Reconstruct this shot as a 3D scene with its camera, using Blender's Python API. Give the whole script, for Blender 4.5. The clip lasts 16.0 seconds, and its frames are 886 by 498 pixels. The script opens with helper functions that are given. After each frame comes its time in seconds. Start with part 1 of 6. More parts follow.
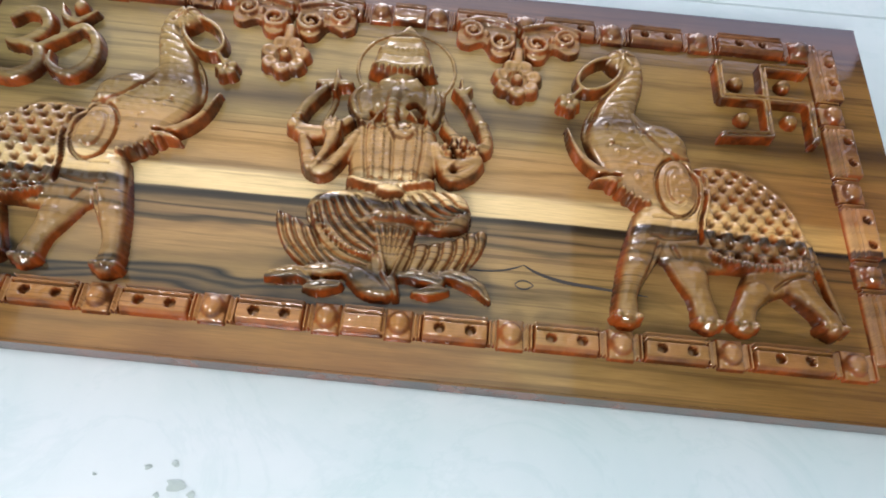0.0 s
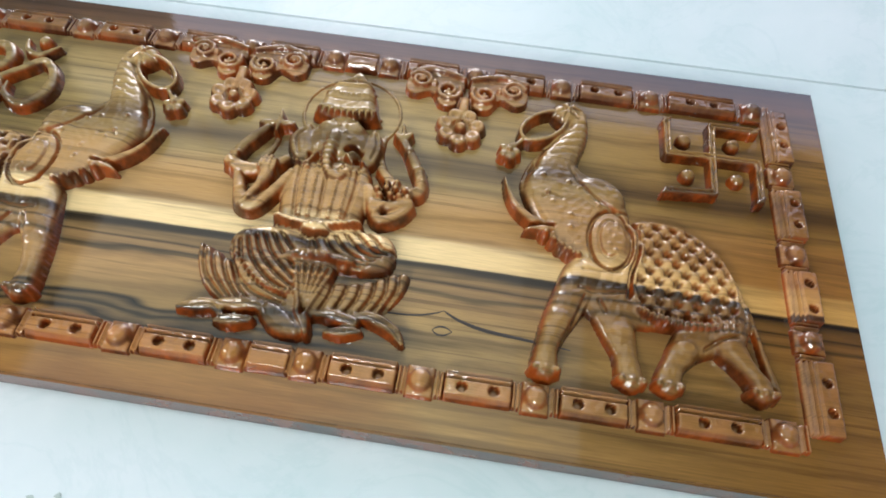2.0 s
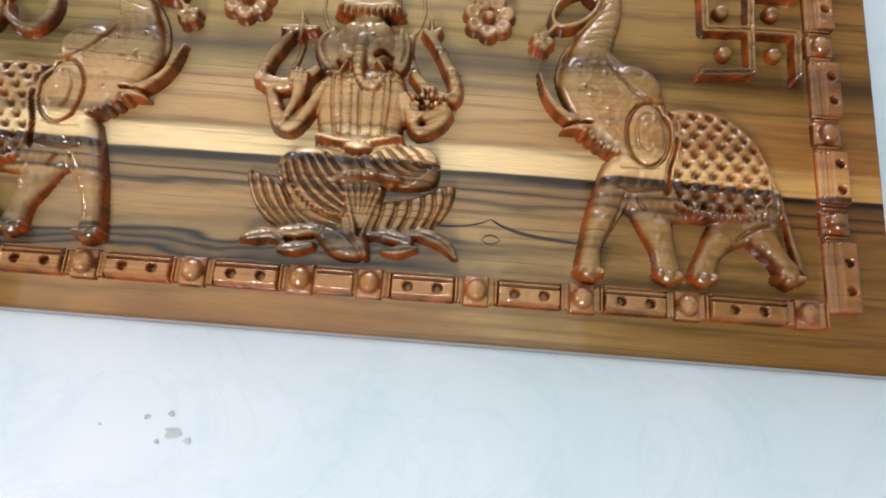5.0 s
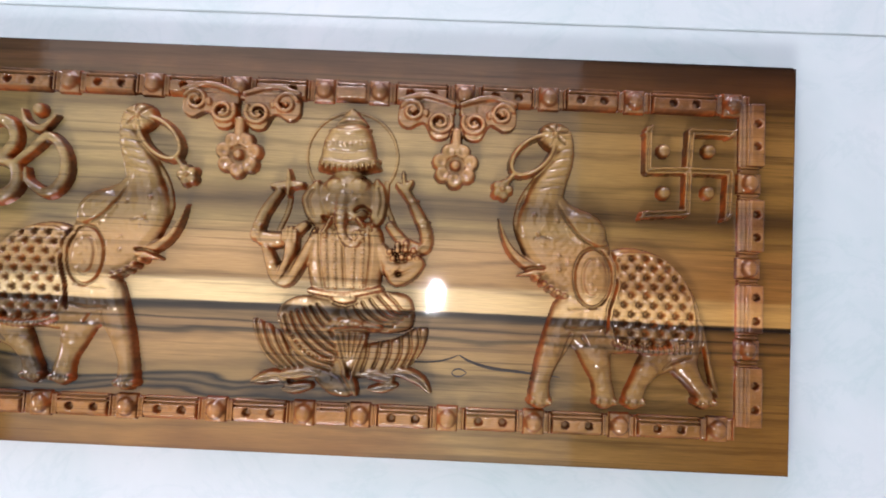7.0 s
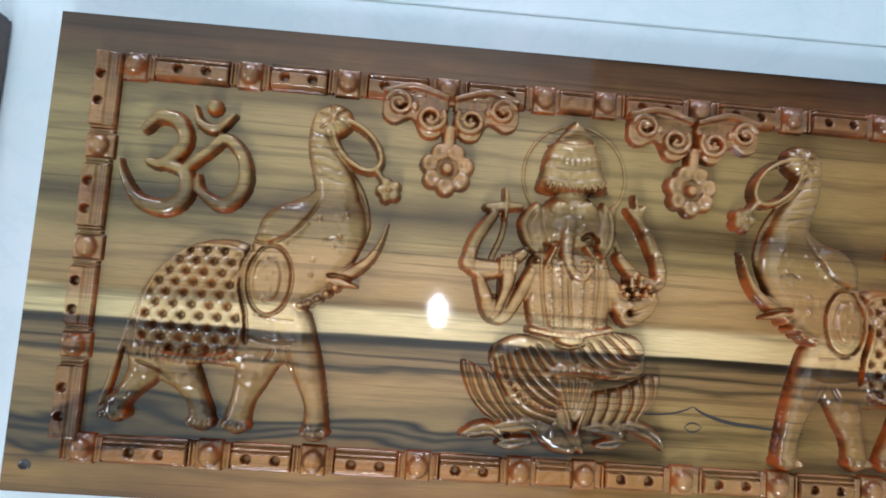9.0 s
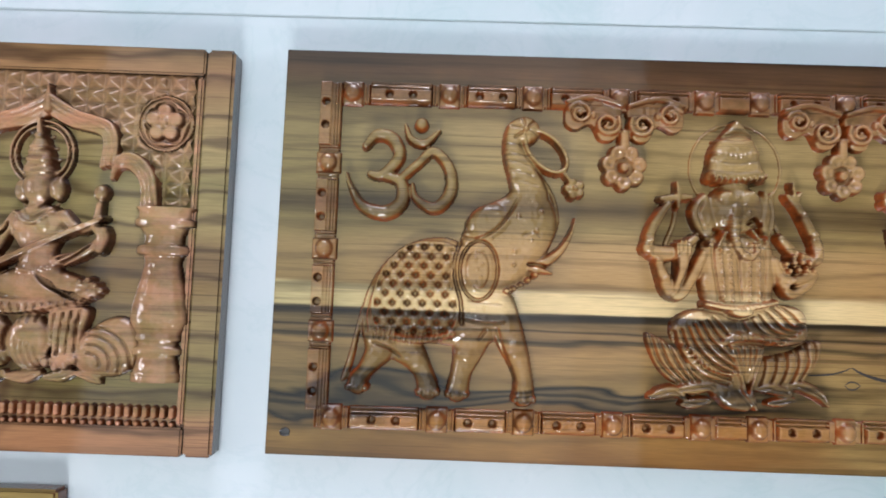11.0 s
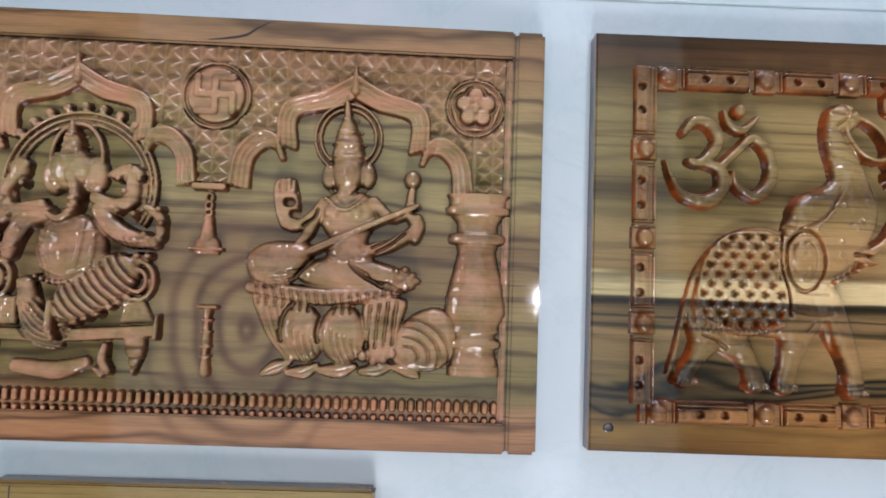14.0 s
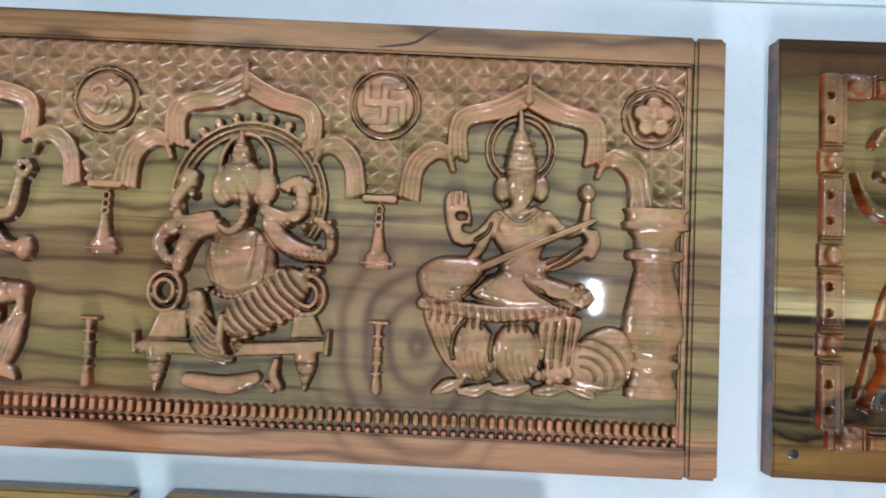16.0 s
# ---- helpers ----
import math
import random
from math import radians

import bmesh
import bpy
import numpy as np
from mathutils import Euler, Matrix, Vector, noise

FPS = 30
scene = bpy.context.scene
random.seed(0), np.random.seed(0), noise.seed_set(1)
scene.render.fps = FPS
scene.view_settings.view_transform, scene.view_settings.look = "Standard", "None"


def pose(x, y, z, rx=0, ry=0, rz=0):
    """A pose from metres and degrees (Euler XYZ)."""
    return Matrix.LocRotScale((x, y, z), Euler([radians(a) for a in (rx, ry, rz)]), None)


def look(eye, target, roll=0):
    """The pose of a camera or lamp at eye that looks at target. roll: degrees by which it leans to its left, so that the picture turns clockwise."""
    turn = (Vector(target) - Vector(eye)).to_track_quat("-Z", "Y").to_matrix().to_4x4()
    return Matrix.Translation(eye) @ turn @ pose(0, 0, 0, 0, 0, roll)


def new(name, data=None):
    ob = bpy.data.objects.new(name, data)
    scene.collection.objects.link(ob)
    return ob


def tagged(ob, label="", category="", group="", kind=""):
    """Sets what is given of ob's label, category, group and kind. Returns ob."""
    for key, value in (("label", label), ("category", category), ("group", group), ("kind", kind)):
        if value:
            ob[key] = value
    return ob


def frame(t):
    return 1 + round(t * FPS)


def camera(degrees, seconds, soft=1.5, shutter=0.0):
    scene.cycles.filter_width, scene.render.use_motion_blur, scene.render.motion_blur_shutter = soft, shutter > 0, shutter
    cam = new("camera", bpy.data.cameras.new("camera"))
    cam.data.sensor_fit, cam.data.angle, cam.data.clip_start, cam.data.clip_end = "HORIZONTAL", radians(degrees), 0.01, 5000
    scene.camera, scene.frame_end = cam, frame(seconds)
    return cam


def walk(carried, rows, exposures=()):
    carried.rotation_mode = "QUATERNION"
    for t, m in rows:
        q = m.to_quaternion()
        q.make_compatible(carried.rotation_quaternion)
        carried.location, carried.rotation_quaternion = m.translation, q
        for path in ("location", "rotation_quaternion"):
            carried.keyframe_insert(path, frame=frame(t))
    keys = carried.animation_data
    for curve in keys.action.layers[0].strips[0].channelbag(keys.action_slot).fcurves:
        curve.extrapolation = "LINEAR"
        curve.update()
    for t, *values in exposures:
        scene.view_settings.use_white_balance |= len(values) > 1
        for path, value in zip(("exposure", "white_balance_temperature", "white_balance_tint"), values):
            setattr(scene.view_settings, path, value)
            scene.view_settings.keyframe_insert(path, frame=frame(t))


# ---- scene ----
cam = camera(67.9, 16.0, soft=1.8)
PATH = [
    (0, (-0.012, -0.005, 0.516), (0.006, 0.917, -1.259), 6.6),
    (0.5, (0.008, -0.003, 0.553), (0.012, 0.945, -1.208), 4.1),
    (1, (0.022, 0.013, 0.541), (-0.022, 1.04, -1.174), 3.9),
    (1.5, (0.051, 0.001, 0.5), (0.023, 1.107, -1.166), 5.9),
    (2, (0.072, -0.005, 0.502), (-0.006, 1.075, -1.179), 4.9),
    (2.5, (0.085, -0.015, 0.494), (-0.049, 1.083, -1.172), 3.2),
    (3, (0.099, -0.023, 0.492), (-0.16, 1.092, -1.148), 2.3),
    (3.5, (0.089, -0.025, 0.509), (-0.081, 1.072, -1.155), 3.5),
    (4, (0.042, -0.014, 0.514), (-0.009, 0.971, -1.226), 4.4),
    (4.2, (0.022, -0.004, 0.516), (0.009, 0.885, -1.275), 5.8),
    (6.3, (0.024, 0.238, 0.668), (-0.009, 0.356, -1.328), -13.4),
    (6.5, (0.024, 0.268, 0.68), (0.018, 0.343, -1.318), -1.4),
    (7, (0.035, 0.294, 0.7), (0.047, 0.438, -1.294), 7.4),
    (7.5, (0.008, 0.316, 0.702), (0.097, 0.475, -1.29), 32.0),
    (8, (-0.076, 0.318, 0.679), (0.033, 0.543, -1.306), 29.4),
    (8.5, (-0.147, 0.306, 0.639), (-0.063, 0.529, -1.346), 25.4),
    (9, (-0.204, 0.305, 0.607), (-0.084, 0.489, -1.381), 37.5),
    (9.2, (-0.215, 0.298, 0.613), (-0.147, 0.509, -1.375), 22.2),
    (11.3, (-0.392, 0.285, 0.695), (-0.384, 0.436, -1.3), 5.0),
    (11.5, (-0.42, 0.278, 0.695), (-0.387, 0.445, -1.298), 13.6),
    (12, (-0.461, 0.275, 0.676), (-0.446, 0.429, -1.318), 10.0),
    (12.5, (-0.519, 0.269, 0.662), (-0.473, 0.402, -1.333), 22.7),
    (13, (-0.572, 0.287, 0.667), (-0.535, 0.395, -1.33), 22.6),
    (13.5, (-0.633, 0.278, 0.669), (-0.581, 0.417, -1.325), 23.6),
    (14, (-0.679, 0.267, 0.663), (-0.617, 0.429, -1.33), 23.1),
    (14.5, (-0.719, 0.256, 0.653), (-0.666, 0.418, -1.34), 20.6),
    (15, (-0.756, 0.255, 0.648), (-0.709, 0.419, -1.345), 19.3),
    (15.5, (-0.789, 0.269, 0.641), (-0.772, 0.387, -1.355), 10.4),
    (16, (-0.817, 0.287, 0.642), (-0.833, 0.413, -1.354), -4.5),
]
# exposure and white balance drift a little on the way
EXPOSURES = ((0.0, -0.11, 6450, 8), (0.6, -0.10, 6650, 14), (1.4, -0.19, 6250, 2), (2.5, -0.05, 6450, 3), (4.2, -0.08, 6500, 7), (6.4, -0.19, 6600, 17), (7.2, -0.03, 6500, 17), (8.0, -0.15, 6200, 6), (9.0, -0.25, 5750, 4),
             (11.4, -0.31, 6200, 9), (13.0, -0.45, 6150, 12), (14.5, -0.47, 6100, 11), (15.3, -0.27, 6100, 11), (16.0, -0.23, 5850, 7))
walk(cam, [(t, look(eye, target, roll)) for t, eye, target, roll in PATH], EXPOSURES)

# ---- light: south and north windows, added west, low-north and roof fill, a flash stand-in ----
world = bpy.data.worlds.new("world")
scene.world = world
world.use_nodes = True
world.node_tree.nodes["Background"].inputs[0].default_value = (0.75, 0.9, 1.0, 1)
world.node_tree.nodes["Background"].inputs[1].default_value = 0.6

WIN_X0, WIN_X1, WIN_Z0, WIN_Z1, SOUTH = -1.2, 0.2, 1.0, 1.75, -1.7
BAYS = ((-2.4, 0.45, 1.0), (0.45, 0.85, 0.5))  # made-up roof opening: a full bay and a half-strength one
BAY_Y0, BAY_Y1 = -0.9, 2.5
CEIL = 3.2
ROOF_FILL = 0.75  # brightness of the added roof and clerestory lamps
G = 0.014  # level of the floor


def area(name, m, sx, sy, power, colour):
    lamp = bpy.data.lights.new(name, "AREA")
    lamp.shape, lamp.size, lamp.size_y, lamp.energy, lamp.color = "RECTANGLE", sx, sy, power, colour
    ob = new(name, lamp)
    ob.matrix_world = m
    return ob


area("window_daylight", look(((WIN_X0 + WIN_X1) / 2, SOUTH - 0.05, (WIN_Z0 + WIN_Z1) / 2), (-0.3, 0.6, 0.6)), 0.95, 0.55, 76, (1.0, 0.96, 0.96))
# added lamp in the west, for glints on the carving and brighter left parts
area("west_glint_fill", look((-2.85, 0.35, 1.55), (0, 0.35, 0.6)), 0.7, 0.5, 34, (1.0, 0.93, 0.97))
area("north_daylight", look((0.2, 2.62, 1.51), (0.2, 0.2, 0.6)), 3.5, 1.0, 26, (0.74, 0.70, 1.0))
# added low lamp that puts glints on north-facing carved slopes
area("north_low_glint", look((-0.5, 2.62, 0.65), (-0.5, 0.2, 0.3)), 1.5, 0.5, 50, (1.0, 0.92, 0.97))
# unseen overhead lamps, added to wash the varnish with a pale reflection
for bay0, bay1, bay_share in BAYS:
    area("roof_fill", look(((bay0 + bay1) / 2, (BAY_Y0 + BAY_Y1) / 2, CEIL + 0.05), ((bay0 + bay1) / 2, (BAY_Y0 + BAY_Y1) / 2 + 0.0001, 0)), bay1 - bay0, BAY_Y1 - BAY_Y0, bay_share * ROOF_FILL * math.pi * (bay1 - bay0) * (BAY_Y1 - BAY_Y0), (1.0, 0.985, 0.98))


# added lamp that carries the roof fill on down the north wall
area("clerestory_fill", look((-0.9, 2.62, 2.65), (-0.9, 0.2, 2.65)), 3.0, 0.9, ROOF_FILL * math.pi * 2.7, (0.96, 0.95, 1.0))


# ---- materials ----
def nodes(name):
    mat = bpy.data.materials.new(name)
    mat.use_nodes = True
    nt = mat.node_tree
    return mat, nt, nt.nodes["Principled BSDF"]


def node(nt, kind, **values):
    n = nt.nodes.new(kind)
    for key, value in values.items():
        n.inputs[key.replace("_", " ")].default_value = value
    return n


def ramp(nt, fac, stops):
    r = nt.nodes.new("ShaderNodeValToRGB")
    el = r.color_ramp.elements
    while len(el) < len(stops):
        el.new(0.5)
    for e, (p, c) in zip(el, stops):
        e.position, e.color = p, (*c, 1)
    nt.links.new(fac, r.inputs[0])
    return r.outputs[0]


def mix(nt, fac, a, b, blend="MIX"):
    m = nt.nodes.new("ShaderNodeMix")
    m.data_type, m.blend_type = "RGBA", blend
    for sock, v in ((m.inputs[0], fac), (m.inputs[6], a), (m.inputs[7], b)):
        if isinstance(v, (int, float)):
            sock.default_value = v
        elif isinstance(v, tuple):
            sock.default_value = (*v, 1)
        else:
            nt.links.new(v, sock)
    return m.outputs[2]


def noise_of(nt, vec, scale, detail=4.0, rough=0.55, distort=0.0):
    n = node(nt, "ShaderNodeTexNoise", Scale=scale, Detail=detail, Roughness=rough, Distortion=distort)
    nt.links.new(vec, n.inputs["Vector"])
    return n.outputs[0]


def mapped(nt, vec, scale=(1, 1, 1), loc=(0, 0, 0)):
    m = nt.nodes.new("ShaderNodeMapping")
    m.inputs["Scale"].default_value, m.inputs["Location"].default_value = scale, loc
    nt.links.new(vec, m.inputs["Vector"])
    return m.outputs[0]


def maths(nt, op, a, b=0.0):
    m = nt.nodes.new("ShaderNodeMath")
    m.operation = op
    for sock, v in ((m.inputs[0], a), (m.inputs[1], b)):
        if isinstance(v, (int, float)):
            sock.default_value = v
        else:
            nt.links.new(v, sock)
    return m.outputs[0]


def varnished_wood(name, y0, y1, stops, warp, streak, tint=(0.27, 0.115, 0.05), redness=0.0, right=None, swirl=None, rings=0.16, flame=0.0, carved=False, rosy=(0.36, 0.20, 0.075), blush=None, cast=(0.95, 0.955, 1.0)):
    """Teak under glossy varnish: stripes across the board's width, bent by slow noise, fine dark streaks along the
    grain, carved flanks coloured by slope with red stain and crevice shade."""
    mat, nt, bsdf = nodes(name)
    geo = nt.nodes.new("ShaderNodeNewGeometry")
    pos = geo.outputs["Position"]
    sep = nt.nodes.new("ShaderNodeSeparateXYZ")
    nt.links.new(pos, sep.inputs[0])
    bend = noise_of(nt, mapped(nt, pos, (2.2, 5, 0)), 1.6, 3, 0.5)
    bend = maths(nt, "MULTIPLY", maths(nt, "SUBTRACT", bend, 0.5), warp)
    fine = noise_of(nt, mapped(nt, pos, (3, 60, 0)), 2.0, 2, 0.5)
    fine = maths(nt, "MULTIPLY", maths(nt, "SUBTRACT", fine, 0.5), 0.007)
    across = maths(nt, "ADD", maths(nt, "ADD", sep.outputs[1], bend), fine)
    if flame:
        low = nt.nodes.new("ShaderNodeMapRange")
        low.inputs[1].default_value, low.inputs[2].default_value = 0.262, 0.215
        nt.links.new(sep.outputs[1], low.inputs[0])
        lick = maths(nt, "SUBTRACT", noise_of(nt, mapped(nt, pos, (3.5, 9, 0), (0.4, 1.1, 0)), 1.3, 3, 0.45, 0.5), 0.5)
        across = maths(nt, "ADD", across, maths(nt, "MULTIPLY", maths(nt, "MULTIPLY", lick, low.outputs[0]), flame))
    span = nt.nodes.new("ShaderNodeMapRange")
    span.inputs[1].default_value, span.inputs[2].default_value = y0, y1
    nt.links.new(across, span.inputs[0])
    colour = ramp(nt, span.outputs[0], stops)
    if flame:
        # the dark heartwood at the foot of the board dies out along its length
        fade = nt.nodes.new("ShaderNodeMapRange")
        fade.inputs[1].default_value, fade.inputs[2].default_value = -0.04, 0.05
        nt.links.new(maths(nt, "ADD", sep.outputs[0], maths(nt, "MULTIPLY", lick, 0.3)), fade.inputs[0])
        pale = ramp(nt, noise_of(nt, mapped(nt, pos, (2, 14, 0)), 3.0, 4, 0.6), ((0.3, (0.40, 0.32, 0.165)), (0.7, (0.56, 0.45, 0.25))))
        colour = mix(nt, maths(nt, "MULTIPLY", maths(nt, "MULTIPLY", fade.outputs[0], low.outputs[0]), 0.85), colour, pale)
    # dark mineral streaks along the grain
    lines = noise_of(nt, mapped(nt, pos, (0.8, 34, 0), (3.1, 0.7, 0)), 2.4, 3, 0.5, 0.35)
    dark = ramp(nt, lines, ((0.555, (0, 0, 0)), (0.60, (0.75, 0.75, 0.75)), (0.72, (1, 1, 1))))
    zone = ramp(nt, noise_of(nt, mapped(nt, pos, (1.5, 6, 0), (2, 7, 0)), 1.7, 2), ((0.40, (0.15, 0.15, 0.15)), (0.62, (1, 1, 1))))
    colour = mix(nt, maths(nt, "MULTIPLY", maths(nt, "MULTIPLY", dark, zone), streak), colour, (0.035, 0.028, 0.022))
    hair = noise_of(nt, mapped(nt, pos, (1.1, 130, 0), (1.7, 0.2, 0)), 2.0, 3, 0.5, 0.15)
    hair = ramp(nt, hair, ((0.575, (0, 0, 0)), (0.615, (1, 1, 1))))
    patch = ramp(nt, noise_of(nt, mapped(nt, pos, (2.0, 9, 0), (5, 2, 0)), 1.5, 3), ((0.42, (0, 0, 0)), (0.62, (1, 1, 1))))
    colour = mix(nt, maths(nt, "MULTIPLY", maths(nt, "MULTIPLY", hair, patch), streak * 1.3), colour, (0.05, 0.03, 0.018))
    # ring lines
    wav = node(nt, "ShaderNodeTexWave", Scale=11.0, Distortion=4.0 + 9.0 * rings, Detail=3.0, Detail_Scale=1.3)
    wav.bands_direction = "Y"
    nt.links.new(mapped(nt, pos, (0.28, 1, 0)), wav.inputs["Vector"])
    colour = mix(nt, maths(nt, "MULTIPLY", maths(nt, "POWER", wav.outputs[1], 6.0), rings), colour, (0.085, 0.055, 0.032))
    if swirl:
        off = nt.nodes.new("ShaderNodeVectorMath")
        off.operation = "DISTANCE"
        nt.links.new(mapped(nt, pos, (1.15, 0.9, 0)), off.inputs[0])
        off.inputs[1].default_value = (swirl[0] * 1.15, swirl[1] * 0.9, 0)
        near = nt.nodes.new("ShaderNodeMapRange")
        near.inputs[1].default_value, near.inputs[2].default_value = 0.135, 0.07
        nt.links.new(off.outputs["Value"], near.inputs[0])
        turn = maths(nt, "ADD", maths(nt, "MULTIPLY", off.outputs["Value"], 230.0), maths(nt, "MULTIPLY", noise_of(nt, pos, 7.0, 2), 16.0))
        ring = maths(nt, "POWER", maths(nt, "ADD", maths(nt, "MULTIPLY", maths(nt, "SINE", turn), 0.5), 0.5), 2.0)
        colour = mix(nt, maths(nt, "MULTIPLY", near.outputs[0], 0.8), colour, mix(nt, ring, mix(nt, 0.5, colour, (0.47, 0.36, 0.22)), (0.25, 0.165, 0.10)))
    # fine pores and large blotches
    pores = noise_of(nt, mapped(nt, pos, (40, 900, 30)), 1.0, 2, 0.6)
    colour = mix(nt, 0.22, colour, ramp(nt, pores, ((0.3, (0.25, 0.2, 0.16)), (0.7, (0.85, 0.8, 0.72)))), "MULTIPLY")
    blot = noise_of(nt, pos, 5.0, 3)
    colour = mix(nt, maths(nt, "MULTIPLY", blot, 0.35), colour, mix(nt, 0.5, colour, rosy))
    if right:
        tone = nt.nodes.new("ShaderNodeMapRange")
        tone.inputs[1].default_value, tone.inputs[2].default_value = right[0], right[1]
        nt.links.new(maths(nt, "ADD", sep.outputs[0], maths(nt, "MULTIPLY", bend, 4.0)), tone.inputs[0])
        colour = mix(nt, maths(nt, "MULTIPLY", tone.outputs[0], 0.85), colour, mix(nt, 1.0, colour, (0.68, 0.54, 0.33), "MULTIPLY"))
        # the board's left end is multiplied darker and slightly greener
        dull = nt.nodes.new("ShaderNodeMapRange")
        dull.inputs[1].default_value, dull.inputs[2].default_value = -0.27, -0.46
        nt.links.new(maths(nt, "ADD", sep.outputs[0], maths(nt, "MULTIPLY", bend, 5.0)), dull.inputs[0])
        colour = mix(nt, dull.outputs[0], colour, mix(nt, 1.0, colour, (0.76, 0.80, 0.78), "MULTIPLY"))
    if blush:
        patchy = ramp(nt, noise_of(nt, mapped(nt, pos, (1, 1.6, 0), (0.3, 0.9, 0)), 26.0, 4, 0.6), ((0.36, (0.1, 0.1, 0.1)), (0.64, (1.0, 1.0, 1.0))))
        colour = mix(nt, maths(nt, "MULTIPLY", patchy, blush[3]), colour, blush[:3])
    # steep carved flanks: red stain, with dark crevice shade also put into the colour
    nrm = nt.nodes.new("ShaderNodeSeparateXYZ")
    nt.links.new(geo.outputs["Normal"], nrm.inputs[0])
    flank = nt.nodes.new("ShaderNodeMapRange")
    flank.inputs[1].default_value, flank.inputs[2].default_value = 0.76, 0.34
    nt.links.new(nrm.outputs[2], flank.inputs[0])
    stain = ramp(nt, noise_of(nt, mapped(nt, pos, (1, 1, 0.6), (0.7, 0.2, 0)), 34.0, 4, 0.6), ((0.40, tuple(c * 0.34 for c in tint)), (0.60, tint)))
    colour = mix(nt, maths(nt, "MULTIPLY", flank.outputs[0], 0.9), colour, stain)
    if redness:
        colour = mix(nt, redness, colour, mix(nt, 0.55, colour, tint))
    deep = nt.nodes.new("ShaderNodeGamma")
    deep.inputs[1].default_value = 1.82
    nt.links.new(colour, deep.inputs[0])
    nt.links.new(mix(nt, 1.0, deep.outputs[0], (cast[0] * 1.16, cast[1] * 1.19, cast[2] * 1.28), "MULTIPLY"), bsdf.inputs["Base Color"])
    bsdf.inputs["Roughness"].default_value = 0.42
    bsdf.inputs["Specular IOR Level"].default_value = 0.06
    bsdf.inputs["Coat Weight"].default_value = 1.0
    bsdf.inputs["Coat IOR"].default_value = 1.5
    rough = noise_of(nt, pos, 30.0, 3)
    span2 = nt.nodes.new("ShaderNodeMapRange")
    span2.inputs[3].default_value, span2.inputs[4].default_value = (0.015, 0.05) if carved else (0.022, 0.045)
    nt.links.new(rough, span2.inputs[0])
    nt.links.new(span2.outputs[0], bsdf.inputs["Coat Roughness"])
    bump = nt.nodes.new("ShaderNodeBump")
    bump.inputs["Strength"].default_value, bump.inputs["Distance"].default_value = 0.42 if carved else 0.045, 0.001
    nt.links.new(noise_of(nt, mapped(nt, pos, (1, 3.5, 1)), 90.0, 3), bump.inputs["Height"])
    nt.links.new(bump.outputs[0], bsdf.inputs["Coat Normal"])
    nt.links.new(bump.outputs[0], bsdf.inputs["Normal"])
    return mat


CREAM, TAN = (0.82, 0.70, 0.45), (0.56, 0.42, 0.23)
STRIPES = ((0.0, (0.38, 0.24, 0.11)), (0.09, (0.52, 0.36, 0.165)), (0.122, (0.40, 0.28, 0.135)), (0.130, (0.05, 0.045, 0.036)), (0.138, (0.26, 0.20, 0.12)), (0.150, (0.32, 0.25, 0.145)), (0.158, (0.055, 0.05, 0.04)), (0.170, (0.30, 0.235, 0.14)), (0.184, (0.045, 0.042, 0.035)), (0.194, (0.40, 0.31, 0.165)),
           (0.275, (0.54, 0.40, 0.22)), (0.284, (0.10, 0.085, 0.055)), (0.290, (0.40, 0.30, 0.17)), (0.303, (0.44, 0.33, 0.19)), (0.308, (0.11, 0.085, 0.055)), (0.314, (0.42, 0.32, 0.18)), (0.328, (0.36, 0.28, 0.16)), (0.338, (0.10, 0.08, 0.055)), (0.347, (0.07, 0.055, 0.04)), (0.352, CREAM), (0.405, CREAM), (0.415, TAN),
           (0.50, (0.60, 0.46, 0.265)), (0.56, (0.50, 0.41, 0.225)), (0.60, (0.26, 0.20, 0.11)), (0.66, (0.51, 0.42, 0.23)), (0.80, (0.55, 0.45, 0.26)),
           (0.88, (0.30, 0.23, 0.125)), (0.93, (0.29, 0.19, 0.115)), (0.98, (0.17, 0.115, 0.075)), (1.0, (0.08, 0.056, 0.042)))
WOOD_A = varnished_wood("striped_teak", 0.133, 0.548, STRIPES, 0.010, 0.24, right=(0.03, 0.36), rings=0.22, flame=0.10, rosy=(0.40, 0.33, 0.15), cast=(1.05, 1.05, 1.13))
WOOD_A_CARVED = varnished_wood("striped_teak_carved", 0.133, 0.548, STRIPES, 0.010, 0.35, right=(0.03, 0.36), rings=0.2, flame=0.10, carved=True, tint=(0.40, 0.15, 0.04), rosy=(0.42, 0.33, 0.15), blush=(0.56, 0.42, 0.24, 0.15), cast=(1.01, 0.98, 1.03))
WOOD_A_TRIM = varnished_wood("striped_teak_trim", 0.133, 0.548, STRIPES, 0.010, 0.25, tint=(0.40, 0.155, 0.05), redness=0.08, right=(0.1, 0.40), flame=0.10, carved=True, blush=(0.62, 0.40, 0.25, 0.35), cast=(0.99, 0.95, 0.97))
STRIPES_B = ((0.0, (0.52, 0.35, 0.215)), (0.08, (0.55, 0.385, 0.235)), (0.13, (0.39, 0.33, 0.18)), (0.2, (0.36, 0.325, 0.165)), (0.32, (0.45, 0.38, 0.21)), (0.45, (0.36, 0.28, 0.155)),
             (0.55, (0.53, 0.465, 0.26)), (0.66, (0.41, 0.375, 0.205)), (0.76, (0.55, 0.475, 0.275)), (0.86, (0.47, 0.37, 0.215)), (0.93, (0.50, 0.365, 0.22)), (1.0, (0.38, 0.295, 0.165)))
